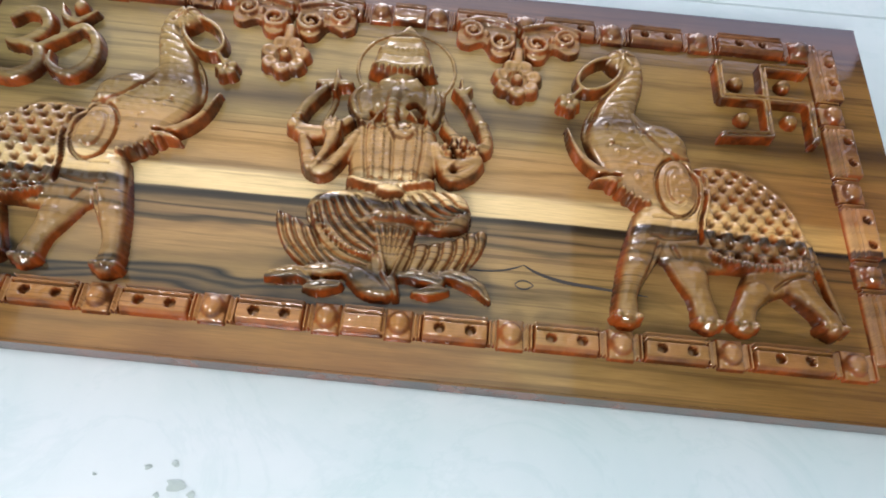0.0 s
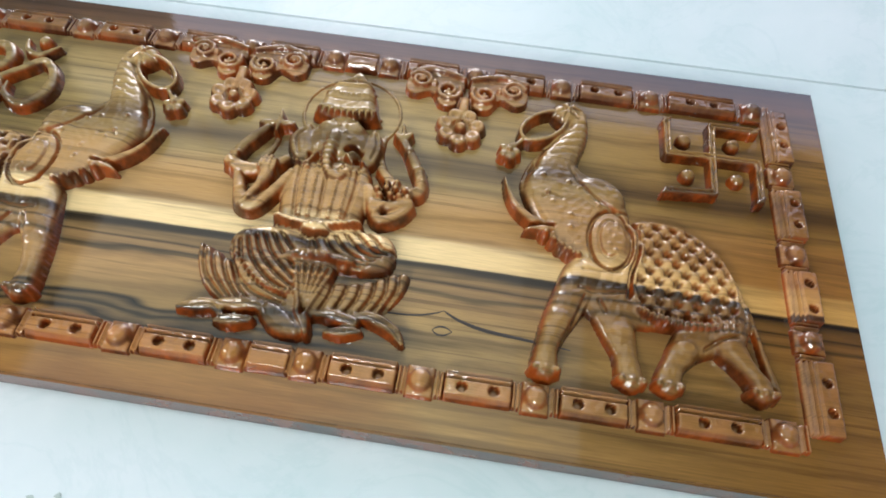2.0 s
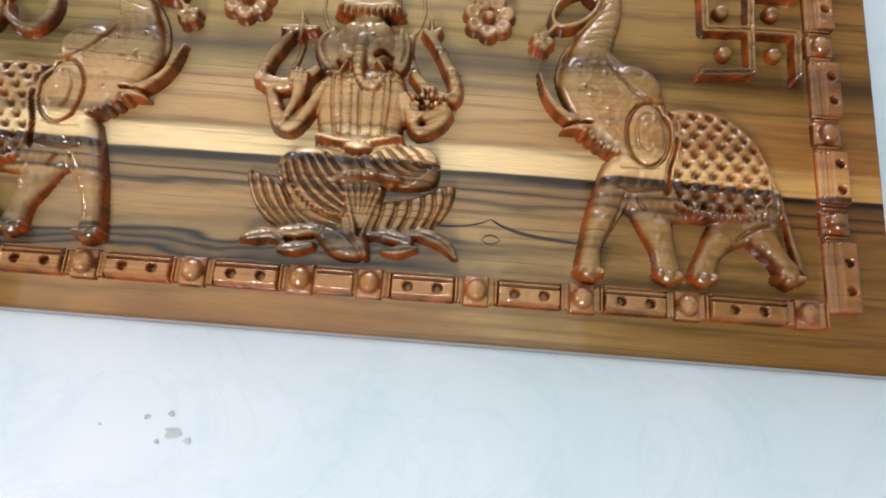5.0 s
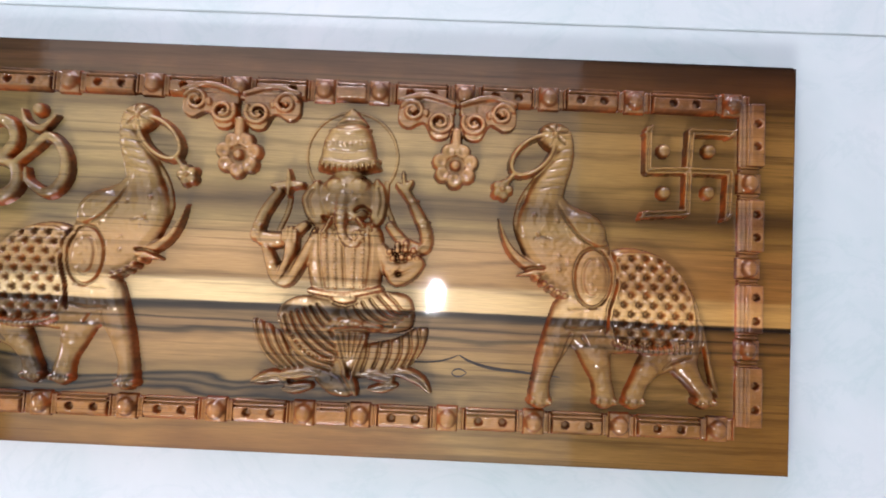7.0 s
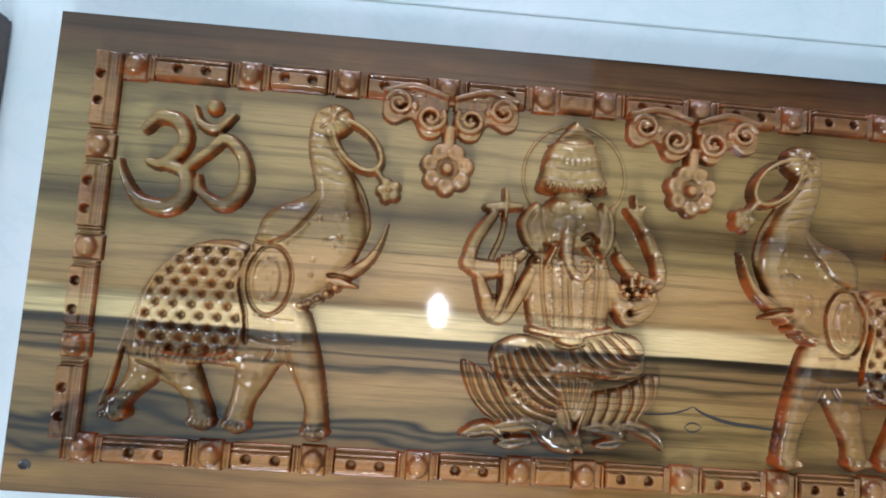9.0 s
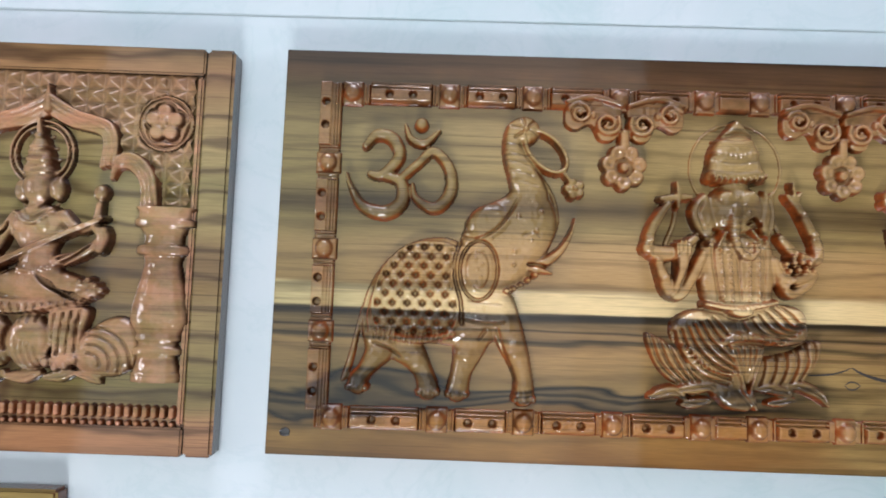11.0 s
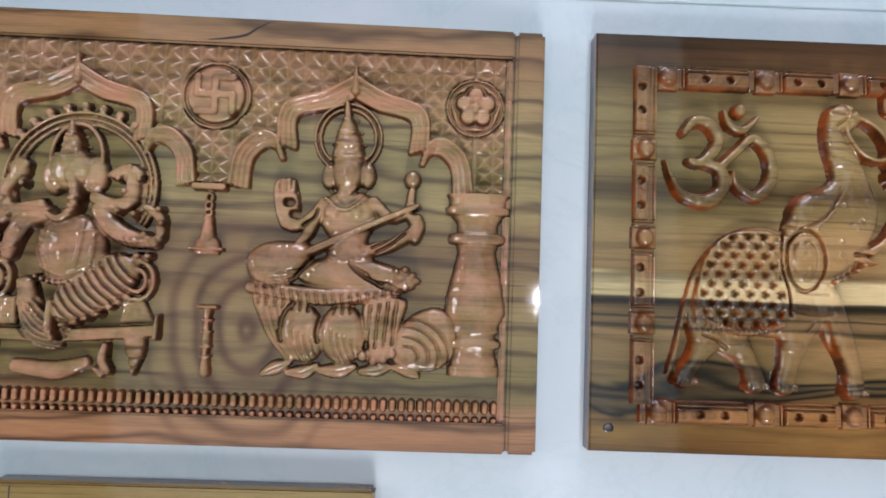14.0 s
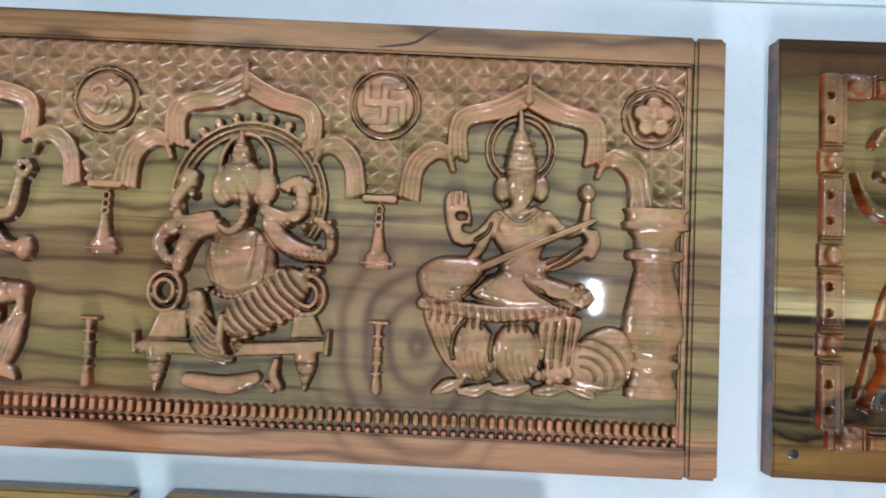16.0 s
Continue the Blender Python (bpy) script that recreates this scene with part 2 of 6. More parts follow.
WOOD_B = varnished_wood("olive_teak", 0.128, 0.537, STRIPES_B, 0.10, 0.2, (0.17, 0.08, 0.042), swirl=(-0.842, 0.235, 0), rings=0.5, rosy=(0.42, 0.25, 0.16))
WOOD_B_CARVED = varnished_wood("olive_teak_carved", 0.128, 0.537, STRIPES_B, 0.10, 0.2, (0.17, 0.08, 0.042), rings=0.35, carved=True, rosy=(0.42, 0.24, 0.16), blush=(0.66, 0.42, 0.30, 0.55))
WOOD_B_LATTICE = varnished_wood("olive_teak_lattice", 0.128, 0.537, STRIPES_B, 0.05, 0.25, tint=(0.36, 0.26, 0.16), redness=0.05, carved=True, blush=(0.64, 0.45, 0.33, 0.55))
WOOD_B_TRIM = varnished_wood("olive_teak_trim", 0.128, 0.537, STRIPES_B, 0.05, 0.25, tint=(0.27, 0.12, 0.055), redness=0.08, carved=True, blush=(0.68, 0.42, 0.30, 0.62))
STRIPES_C = ((0.0, (0.3, 0.22, 0.1)), (0.6, (0.42, 0.33, 0.15)), (0.82, (0.55, 0.45, 0.25)), (0.93, (0.50, 0.43, 0.23)), (1.0, (0.44, 0.37, 0.20)))
WOOD_C = varnished_wood("yellow_teak", -0.3, 0.09, STRIPES_C, 0.06, 0.4)


def plain(name, colour, rough, vary=0.1, scale=8.0, coat=0.0, bump=0.0):
    mat, nt, bsdf = nodes(name)
    pos = nt.nodes.new("ShaderNodeNewGeometry").outputs["Position"]
    n = noise_of(nt, pos, scale, 5)
    n2 = noise_of(nt, pos, scale * 9, 3)
    dim = tuple(c * (1 - vary * 2) for c in colour)
    base = mix(nt, n, dim, colour)
    base = mix(nt, maths(nt, "MULTIPLY", n2, vary), base, dim)
    nt.links.new(base, bsdf.inputs["Base Color"])
    bsdf.inputs["Roughness"].default_value, bsdf.inputs["Coat Weight"].default_value = rough, coat
    if bump:
        b = nt.nodes.new("ShaderNodeBump")
        b.inputs["Strength"].default_value, b.inputs["Distance"].default_value = bump, 0.002
        nt.links.new(n2, b.inputs["Height"])
        nt.links.new(b.outputs[0], bsdf.inputs["Normal"])
    return mat


def floor_material():
    mat, nt, bsdf = nodes("white_polished_floor")
    pos = nt.nodes.new("ShaderNodeNewGeometry").outputs["Position"]
    cloud = ramp(nt, noise_of(nt, pos, 3.2, 5, 0.6, 0.6), ((0.3, (0.40, 0.505, 0.515)), (0.65, (0.525, 0.58, 0.60))))
    vein = ramp(nt, noise_of(nt, pos, 6.0, 6, 0.65, 1.5), ((0.47, (1, 1, 1)), (0.5, (0.90, 0.94, 0.94)), (0.53, (1, 1, 1))))
    colour = mix(nt, 0.6, cloud, vein, "MULTIPLY")
    nt.links.new(colour, bsdf.inputs["Base Color"])
    bsdf.inputs["Roughness"].default_value = 0.5
    bump = nt.nodes.new("ShaderNodeBump")
    bump.inputs["Strength"].default_value, bump.inputs["Distance"].default_value = 0.08, 0.001
    nt.links.new(noise_of(nt, pos, 25.0, 3), bump.inputs["Height"])
    nt.links.new(bump.outputs[0], bsdf.inputs["Normal"])
    return mat


FLOOR = floor_material()
GROUT = plain("grey_grout", (0.50, 0.56, 0.56), 0.8, 0.15, 40.0)
WALL = plain("pale_lilac_wall_paint", (0.22, 0.23, 0.28), 0.7, 0.06, 3.0)
CEILING = plain("grey_ceiling_paint", (0.13, 0.13, 0.15), 0.8, 0.04, 3.0)
FRAME = plain("white_window_paint", (0.7, 0.7, 0.68), 0.4, 0.05, 6.0)
DIRT = plain("grey_green_splash", (0.42, 0.50, 0.48), 0.6, 0.2, 60.0)
KNOT = plain("dark_knot", (0.018, 0.014, 0.012), 0.3, 0.2, 200.0, 1.0)
CRACK = plain("dark_crack", (0.03, 0.024, 0.018), 0.75, 0.2, 200.0)


def lamp_material():
    mat, nt, bsdf = nodes("lamp_glow")
    bsdf.inputs["Base Color"].default_value = (1, 1, 1, 1)
    bsdf.inputs["Emission Color"].default_value = (1.0, 0.97, 0.95, 1)
    bsdf.inputs["Emission Strength"].default_value = 5200.0
    return mat


GLOW = lamp_material()


# ---- building helpers ----
def part(name, bm, material, parent=None, label="", smooth=False):
    me = bpy.data.meshes.new(name)
    bm.to_mesh(me)
    bm.free()
    me.materials.append(material)
    if smooth:
        me.polygons.foreach_set("use_smooth", [True] * len(me.polygons))
    ob = new(name, me)
    ob.parent = parent
    return tagged(ob, label) if label else ob


def box(bm, x0, x1, y0, y1, z0, z1, bevel=0.0):
    made = bmesh.ops.create_cube(bm, size=1, matrix=Matrix.Translation(((x0 + x1) / 2, (y0 + y1) / 2, (z0 + z1) / 2)) @ Matrix.Diagonal((x1 - x0, y1 - y0, z1 - z0, 1)))
    if bevel:
        edges = list({e for v in made["verts"] for e in v.link_edges})
        bmesh.ops.bevel(bm, geom=edges, offset=bevel, segments=2, affect="EDGES")
    return bm


def spline(points, closed=False, steps=7):
    """A smooth line through points whose entries are all blended alike."""
    p = np.array(points, float)
    n = len(p)
    out = []
    for i in range(n if closed else n - 1):
        if closed:
            a, b, c, d = p[(i - 1) % n], p[i], p[(i + 1) % n], p[(i + 2) % n]
        else:
            a, b, c, d = p[max(i - 1, 0)], p[i], p[i + 1], p[min(i + 2, n - 1)]
        for s in range(steps):
            t = s / steps
            out.append(0.5 * (2 * b + (c - a) * t + (2 * a - 5 * b + 4 * c - d) * t * t + (3 * b - a - 3 * c + d) * t ** 3))
    if not closed:
        out.append(p[-1])
    return np.array(out)


def curve(s):
    s = np.clip(s, 0, 1)
    return np.sqrt(1 - (1 - s) ** 2.7)


class Relief:
    """A carved relief as a height over the board, put together from strokes, domes, shapes and grooves."""

    def __init__(self, x0, x1, y0, y1, step=0.0011):
        self.step = step
        self.x = np.arange(x0, x1 + step, step)
        self.y = np.arange(y0, y1 + step, step)
        self.X, self.Y = np.meshgrid(self.x, self.y)
        self.H = np.zeros_like(self.X)

    def window(self, x0, x1, y0, y1):
        i0, i1 = np.searchsorted(self.x, (x0, x1))
        j0, j1 = np.searchsorted(self.y, (y0, y1))
        return slice(max(j0 - 1, 0), j1 + 1), slice(max(i0 - 1, 0), i1 + 1)

    def inside(self, pts):
        """How deep each place lies inside a line whose points carry their half width."""
        best = np.full_like(self.X, -1.0)
        rel = np.zeros_like(self.X)
        for a, b in zip(pts[:-1], pts[1:]):
            r = max(a[2], b[2]) + 0.002
            w = self.window(min(a[0], b[0]) - r, max(a[0], b[0]) + r, min(a[1], b[1]) - r, max(a[1], b[1]) + r)
            X, Y = self.X[w], self.Y[w]
            if X.size == 0:
                continue
            dx, dy = b[0] - a[0], b[1] - a[1]
            q = np.clip(((X - a[0]) * dx + (Y - a[1]) * dy) / (dx * dx + dy * dy + 1e-12), 0, 1)
            rad = a[2] + (b[2] - a[2]) * q
            s = rad - np.hypot(X - a[0] - q * dx, Y - a[1] - q * dy)
            better = s > best[w]
            best[w] = np.where(better, s, best[w])
            rel[w] = np.where(better, s / np.maximum(rad, 1e-5), rel[w])
        return best, rel

    def stroke(self, points, h, rim=None, smooth=True, closed=False):
        pts = spline(points, closed) if smooth else np.array(points, float)
        if closed:
            pts = np.vstack([pts, pts[:1]])
        s, rel = self.inside(pts)
        up = h * (curve(rel) if rim is None else curve(s / rim))
        self.H = np.where(s > 0, np.maximum(self.H, up), self.H)
        return self

    def groove(self, points, depth, width=0.0012, smooth=True, closed=False):
        pts = np.array([(p[0], p[1], width) for p in points], float)
        pts = spline(pts, closed) if smooth else pts
        if closed:
            pts = np.vstack([pts, pts[:1]])
        s, rel = self.inside(pts)
        self.H = np.where((s > 0) & (self.H > 0.0005), np.maximum(self.H - 1.3 * depth * curve(rel), 0.0006), self.H)
        return self

    def ridge(self, points, height, width=0.0016, closed=False):
        pts = spline([(p[0], p[1], width) for p in points], closed)
        if closed:
            pts = np.vstack([pts, pts[:1]])
        s, rel = self.inside(pts)
        self.H = np.where(s > 0, self.H + height * curve(rel), self.H)
        return self

    def beads(self, points, count, radius=0.0023, height=0.0022):
        """A string of small beads laid on whatever is carved there."""
        line = spline(points)
        for k in np.linspace(0, len(line) - 1, count):
            i = int(k)
            x, y = line[i] + (line[min(i + 1, len(line) - 1)] - line[i]) * (k - i)
            w = self.window(x - radius, x + radius, y - radius, y + radius)
            q = np.hypot(self.X[w] - x, self.Y[w] - y) / radius
            self.H[w] = self.H[w] + np.where((q < 1) & (self.H[w] > 0.002), height * curve(1 - q), 0)
        return self

    def dome(self, cx, cy, rx, ry, h, turn=0.0, add=False, power=1.0):
        c, s = math.cos(turn), math.sin(turn)
        u, v = ((self.X - cx) * c + (self.Y - cy) * s) / rx, (-(self.X - cx) * s + (self.Y - cy) * c) / ry
        q = np.hypot(u, v)
        up = h * np.where(q < 1, curve((1 - q) * power), 0)
        self.H = self.H + up if add else np.maximum(self.H, up)
        return self

    def shape_depth(self, points, closed_spline=True):
        p = spline([q[:2] for q in points], True, 6) if closed_spline else np.array([q[:2] for q in points], float)
        inside = np.zeros(self.X.shape, bool)
        dist = np.full(self.X.shape, 9.0)
        for a, b in zip(p, np.roll(p, -1, 0)):
            cross = (a[1] > self.Y) != (b[1] > self.Y)
            with np.errstate(divide="ignore", invalid="ignore"):
                xi = (b[0] - a[0]) * (self.Y - a[1]) / (b[1] - a[1]) + a[0]
            inside ^= cross & (self.X < xi)
            d = b - a
            q = np.clip(((self.X - a[0]) * d[0] + (self.Y - a[1]) * d[1]) / (d @ d + 1e-12), 0, 1)
            dist = np.minimum(dist, np.hypot(self.X - a[0] - q * d[0], self.Y - a[1] - q * d[1]))
        return np.where(inside, dist, -dist)

    def shape(self, points, h, rim, closed_spline=True):
        d = self.shape_depth(points, closed_spline)
        self.H = np.where(d > 0, np.maximum(self.H, h * curve(d / rim)), self.H)
        return d

    def soften(self, times=1):
        for _ in range(times):
            P = np.pad(self.H, 1, mode="edge")
            soft = (P[:-2, 1:-1] + P[2:, 1:-1] + P[1:-1, :-2] + P[1:-1, 2:] + 4 * self.H) / 8
            self.H = np.where(self.H > 0.0003, soft, self.H)
        return self

    def make(self, name, material, parent, base, label="", mirror=None, rise=1.0):
        H = self.H * rise
        g = np.random.RandomState(len(name) + H.shape[0]).rand(H.shape[0] // 3 + 3, H.shape[1] // 3 + 3)
        a, b = np.arange(H.shape[0]) / 3.0, np.arange(H.shape[1]) / 3.0
        i, j = a.astype(int), b.astype(int)
        u, v = (a - i)[:, None], (b - j)[None, :]
        wave = (g[i][:, j] * (1 - u) + g[i + 1][:, j] * u) * (1 - v) + (g[i][:, j + 1] * (1 - u) + g[i + 1][:, j + 1] * u) * v
        H = np.where(H > 0.002, H + 0.0008 * (wave - 0.5), H)
        up = H > 0.0003
        cell = up[:-1, :-1] | up[1:, :-1] | up[:-1, 1:] | up[1:, 1:]
        ny, nx = H.shape
        idx = np.arange(nx * ny).reshape(ny, nx)
        quads = np.stack([idx[:-1, :-1], idx[:-1, 1:], idx[1:, 1:], idx[1:, :-1]], -1)[cell]
        used = np.unique(quads)
        back = np.full(nx * ny, -1)
        back[used] = np.arange(len(used))
        quads = back[quads]
        X = self.X.ravel()[used]
        if mirror is not None:
            X = 2 * mirror - X
            quads = quads[:, ::-1]
        origin = parent.location if parent else Vector((0, 0, 0))
        Z = base + np.where(up, H, -0.0012).ravel()[used]
        co = np.stack([X - origin.x, self.Y.ravel()[used] - origin.y, Z - origin.z], -1)
        me = bpy.data.meshes.new(name)
        me.vertices.add(len(co))
        me.vertices.foreach_set("co", co.ravel())
        me.loops.add(quads.size)
        me.loops.foreach_set("vertex_index", quads.ravel().astype(np.int32))
        me.polygons.add(len(quads))
        me.polygons.foreach_set("loop_start", np.arange(0, quads.size, 4, dtype=np.int32))
        me.polygons.foreach_set("use_smooth", np.ones(len(quads), bool))
        me.update(calc_edges=True)
        me.materials.append(material)
        ob = new(name, me)
        ob.parent = parent
        return tagged(ob, label) if label else ob


def repeat(ob, dx, dy, turn=0):
    """Another piece on the same mesh, moved within its thing."""
    o = ob.copy()
    scene.collection.objects.link(o)
    o.matrix_basis = pose(dx, dy, 0, 0, 0, turn)
    return o


def thing(name, x, y, z, label, category, group="", kind=""):
    return_ob = new(name)
    return_ob.empty_display_size = 0.05
    return_ob.location = (x, y, z)
    return tagged(return_ob, label, category, group, kind)


# ---- the room ----
def slab(name, x0, x1, y0, y1, z0, z1, material, bevel=0.0):
    return tagged(part(name, box(bmesh.new(), x0, x1, y0, y1, z0, z1, bevel), material), kind="structure")


EAST, WEST, NORTH = 2.2, -2.8, 2.6
FLOOR_BASE = slab("floor", WEST - 0.1, EAST + 0.1, SOUTH - 0.1, NORTH + 0.1, -0.1, G - 0.0016, GROUT)
bm = bmesh.new()
# ceiling left open for the added roof lamps, with a thin bar across
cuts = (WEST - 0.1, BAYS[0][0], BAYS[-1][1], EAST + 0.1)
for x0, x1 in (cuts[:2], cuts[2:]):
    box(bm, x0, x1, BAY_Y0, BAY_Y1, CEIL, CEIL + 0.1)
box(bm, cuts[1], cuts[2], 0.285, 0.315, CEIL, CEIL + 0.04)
box(bm, cuts[0], cuts[-1], SOUTH - 0.1, BAY_Y0, CEIL, CEIL + 0.1)
box(bm, cuts[0], cuts[-1], BAY_Y1, NORTH + 0.1, CEIL, CEIL + 0.1)
tagged(part("ceiling", bm, CEILING), kind="structure")
slab("wall_east", EAST, EAST + 0.1, SOUTH - 0.1, NORTH + 0.1, 0, CEIL, WALL)


def wall_with_windows(name, y0, y1, inner, openings, left=WEST, right=EAST):
    """A wall with one opening over the other, each with a barred window."""
    bm = bmesh.new()
    low = 0
    for number, xa, xb, z0, z1 in openings:
        box(bm, left, right, y0, y1, low, z0)
        box(bm, left, xa, y0, y1, z0, z1)
        box(bm, xb, right, y0, y1, z0, z1)
        low = z1
    box(bm, left, right, y0, y1, low, CEIL)
    made = [tagged(part(name, bm, WALL), kind="structure")]
    for number, xa, xb, z0, z1 in openings:
        window = tagged(new("window_%d" % number), "unseen white barred window open to daylight", "window", kind="structure")
        made.append(window)
        window.location = ((xa + xb) / 2, inner, z0)
        half, tall = (xb - xa) / 2, z1 - z0
        bm = bmesh.new()
        for p, q, za, zb in ((-half, half, 0, 0.05), (-half, half, tall - 0.05, tall), (-half, -half + 0.05, 0.05, tall - 0.05), (half - 0.05, half, 0.05, tall - 0.05)):
            box(bm, p, q, -0.03, 0.02, za, zb)
        part("window_frame", bm, FRAME, window)
        for k in range(1, 4):
            x = -half + k * 2 * half / 4
            part("window_bar", box(bmesh.new(), x - 0.02, x + 0.02, -0.025, 0.015, 0.05, tall - 0.05, 0.004), FRAME, window)
    return made


wall_with_windows("wall_south", SOUTH - 0.1, SOUTH, SOUTH, [(1, WIN_X0, WIN_X1, WIN_Z0, WIN_Z1)])
# window 4 is made up to hold the added west lamp
west_wall = wall_with_windows("wall_west", 0, 0.1, 0, [(4, -0.55, 0.55, 1.15, 1.95)], -2.05, 2.35)
for ob in west_wall:
    ob.matrix_basis = pose(WEST, 0.35, 0, 0, 0, 90) @ ob.matrix_basis
# window 3 is made up as an opening for the clerestory lamp
wall_with_windows("wall_north", NORTH, NORTH + 0.1, NORTH, [(2, -1.6, 2.0, 0.35, 2.05), (3, -2.4, 0.6, 2.2, 3.1)])


# fixed lamp overhead, added in place of a flash carried with the camera
def flash_stand_in(x, y):
    lamp = thing("flash_stand_in", x, y, CEIL, "small round unseen lamp in place of a camera flash", "lamp")
    bm = bmesh.new()
    bmesh.ops.create_cone(bm, cap_ends=True, segments=40, radius1=0.085, radius2=0.095, depth=0.03, matrix=Matrix.Translation((0, 0, -0.015)))
    part("housing", bm, FRAME, lamp)
    bm = bmesh.new()
    bmesh.ops.create_cone(bm, cap_ends=True, segments=40, radius1=0.020, radius2=0.022, depth=0.012, matrix=Matrix.Translation((0, 0, -0.036)))
    part("diffuser", bm, GLOW, lamp)


flash_stand_in(0.02, 0.30)


# ---- splashes on the floor ----
def splash(x, y, r, label):
    bm = bmesh.new()
    n = 22
    ph = random.random() * 9
    rim = [bm.verts.new((r * (1 + 0.28 * math.sin(3 * a + ph) + 0.12 * math.sin(7 * a + 2 * ph)) * math.cos(a), r * 0.8 * (1 + 0.25 * math.sin(2 * a + ph)) * math.sin(a), 0.0006))
           for a in (2 * math.pi * k / n for k in range(n))]
    top = bm.verts.new((0, 0, 0.0011))
    for k in range(n):
        bm.faces.new((rim[k], rim[(k + 1) % n], top))
    ob = part("dirt_splash", bm, DIRT)
    ob.location = (x, y, G)
    tagged(ob, label, "stain", "splashes on the floor")


for x, y, r in ((-0.181, 0.046, 0.0085), (-0.203, 0.057, 0.0035), (-0.184, 0.061, 0.0035), (-0.239, 0.049, 0.002), (-0.168, 0.041, 0.004), (-0.192, 0.039, 0.003)):
    splash(x, y, r * 0.75, "small grey-green dried splash on the white floor")


# ---- the boards ----
def plank_body(bm, corners, z0, z1, bevel=0.003):
    low = [bm.verts.new((x, y, z0)) for x, y in corners]
    high = [bm.verts.new((x, y, z1)) for x, y in corners]
    bm.faces.new(low[::-1])
    top = bm.faces.new(high)
    n = len(corners)
    for k in range(n):
        bm.faces.new((low[k], low[(k + 1) % n], high[(k + 1) % n], high[k]))
    bmesh.ops.bevel(bm, geom=list(top.edges), offset=bevel, segments=3, affect="EDGES")
    return bm


TOP_A = 0.036
A = thing("carved_panel", -0.06, 0.335, G, "striped varnished teak panel carved with elephants on the floor", "carved panel", "carved teak panels")
ax, ay = A.location.x, A.location.y
part("board", plank_body(bmesh.new(), [(x - ax, y - ay) for x, y in ((-0.516, 0.133), (0.392, 0.131), (0.3975, 0.5435), (0.3950, 0.5440), (0.3945, 0.5475), (-0.515, 0.539))], 0, TOP_A - G, 0.0018), WOOD_A, A)

# border strips
TOP_STUDS = (-0.4455, -0.348, -0.2635, -0.1755, -0.089, -0.033, 0.054, 0.1405, 0.228, 0.329)
LOW_STUDS = (-0.4525, -0.3495, -0.265, -0.1775, -0.091, -0.0355, 0.0505, 0.136, 0.221, 0.318)


def bar_block(x0, x1, y0, y1, base, material, parent, holes=True, upright=False, hole_side=1):
    """A border block: a flat strip with two bored holes, a chamfer on one side and two deep lines along the other."""
    r = Relief(x0 - 0.002, x1 + 0.002, y0 - 0.002, y1 + 0.002, 0.001)
    if upright:
        along, across, lo, hi = r.Y, (r.X - x0) / (x1 - x0), (y0, y1), 0
    else:
        along, across, lo, hi = r.X, (r.Y - y0) / (y1 - y0), (x0, x1), 0
    if hole_side < 0:
        across = 1 - across
    ends = np.minimum(along - lo[0], lo[1] - along)
    if upright:
        face = np.where(across > 0.45, 0.0098, np.where(np.abs(((across / 0.15) % 1) - 0.5) > 0.2, 0.0006, 0.0088))
    else:
        face = 0.0030 + 0.0068 * np.clip(across / 0.20, 0, 1)
        for line in (0.73, 0.89):
            face = np.where(np.abs(across - line) < 0.042, 0.0012, face)
    height = face * curve(ends / 0.0018) * curve(np.minimum(across, 1 - across) / 0.06)
    r.H = np.where((ends > 0) & (across > 0) & (across < 1), height, 0)
    if holes:
        m, d = (lo[0] + lo[1]) / 2, 0.0118
        for s in (-d, d):
            hx, hy = ((x0 + 0.70 * (x1 - x0) if hole_side > 0 else x1 - 0.70 * (x1 - x0)), m + s) if upright else (m + s, y0 + 0.45 * (y1 - y0))
            q = np.hypot(r.X - hx, r.Y - hy)
            r.H = np.where(q < 0.0042, np.minimum(r.H, 0.0012 + 0.008 * np.clip((q - 0.003) / 0.0012, 0, 1)), r.H)
    return r.make("border_block", material, parent, base)


def stud(cx, cy, base, material, parent, upright=False):
    """A raised square seat with ridged shoulders and a domed button."""
    r = Relief(cx - 0.021, cx + 0.021, cy - 0.021, cy + 0.021, 0.001)
    u, v = (r.Y - cy, r.X - cx) if upright else (r.X - cx, r.Y - cy)
    seat = np.minimum(0.0105 - np.abs(u), 0.0125 - np.abs(v))
    r.H = np.where(seat > 0, 0.0055 * curve(seat / 0.002), 0)
    for k in (0.0125, 0.0160):
        bar = np.minimum(0.0013 - np.abs(np.abs(u) - k), 0.0105 - np.abs(v))
        r.H = np.where(bar > 0, np.maximum(r.H, 0.0075 * curve(bar / 0.0013)), r.H)
    r.dome(cx, cy, 0.0098, 0.0105, 0.0135)
    return r.soften().make("stud", material, parent, base)


def slope_top(x):
    return 0.4985 + 0.011 * (x + 0.06)


first = stud(TOP_STUDS[0], slope_top(TOP_STUDS[0]), TOP_A, WOOD_A_TRIM, A)
for x in TOP_STUDS[1:]:
    repeat(first, x - TOP_STUDS[0], slope_top(x) - slope_top(TOP_STUDS[0]))
for x in LOW_STUDS:
    repeat(first, x - TOP_STUDS[0], 0.1735 + 0.005 * (x + 0.06) - slope_top(TOP_STUDS[0]))
for row, mid in ((TOP_STUDS, slope_top), (LOW_STUDS, lambda x: 0.1735 + 0.005 * (x + 0.06))):
    for a, b in zip(row[:-1], row[1:]):
        y = mid((a + b) / 2)
        near = b - a < 0.07
        bar_block(a + (0.012 if near else 0.0175), b - (0.012 if near else 0.0175), y - 0.0115, y + 0.0115, TOP_A, WOOD_A_TRIM, A, holes=not near)
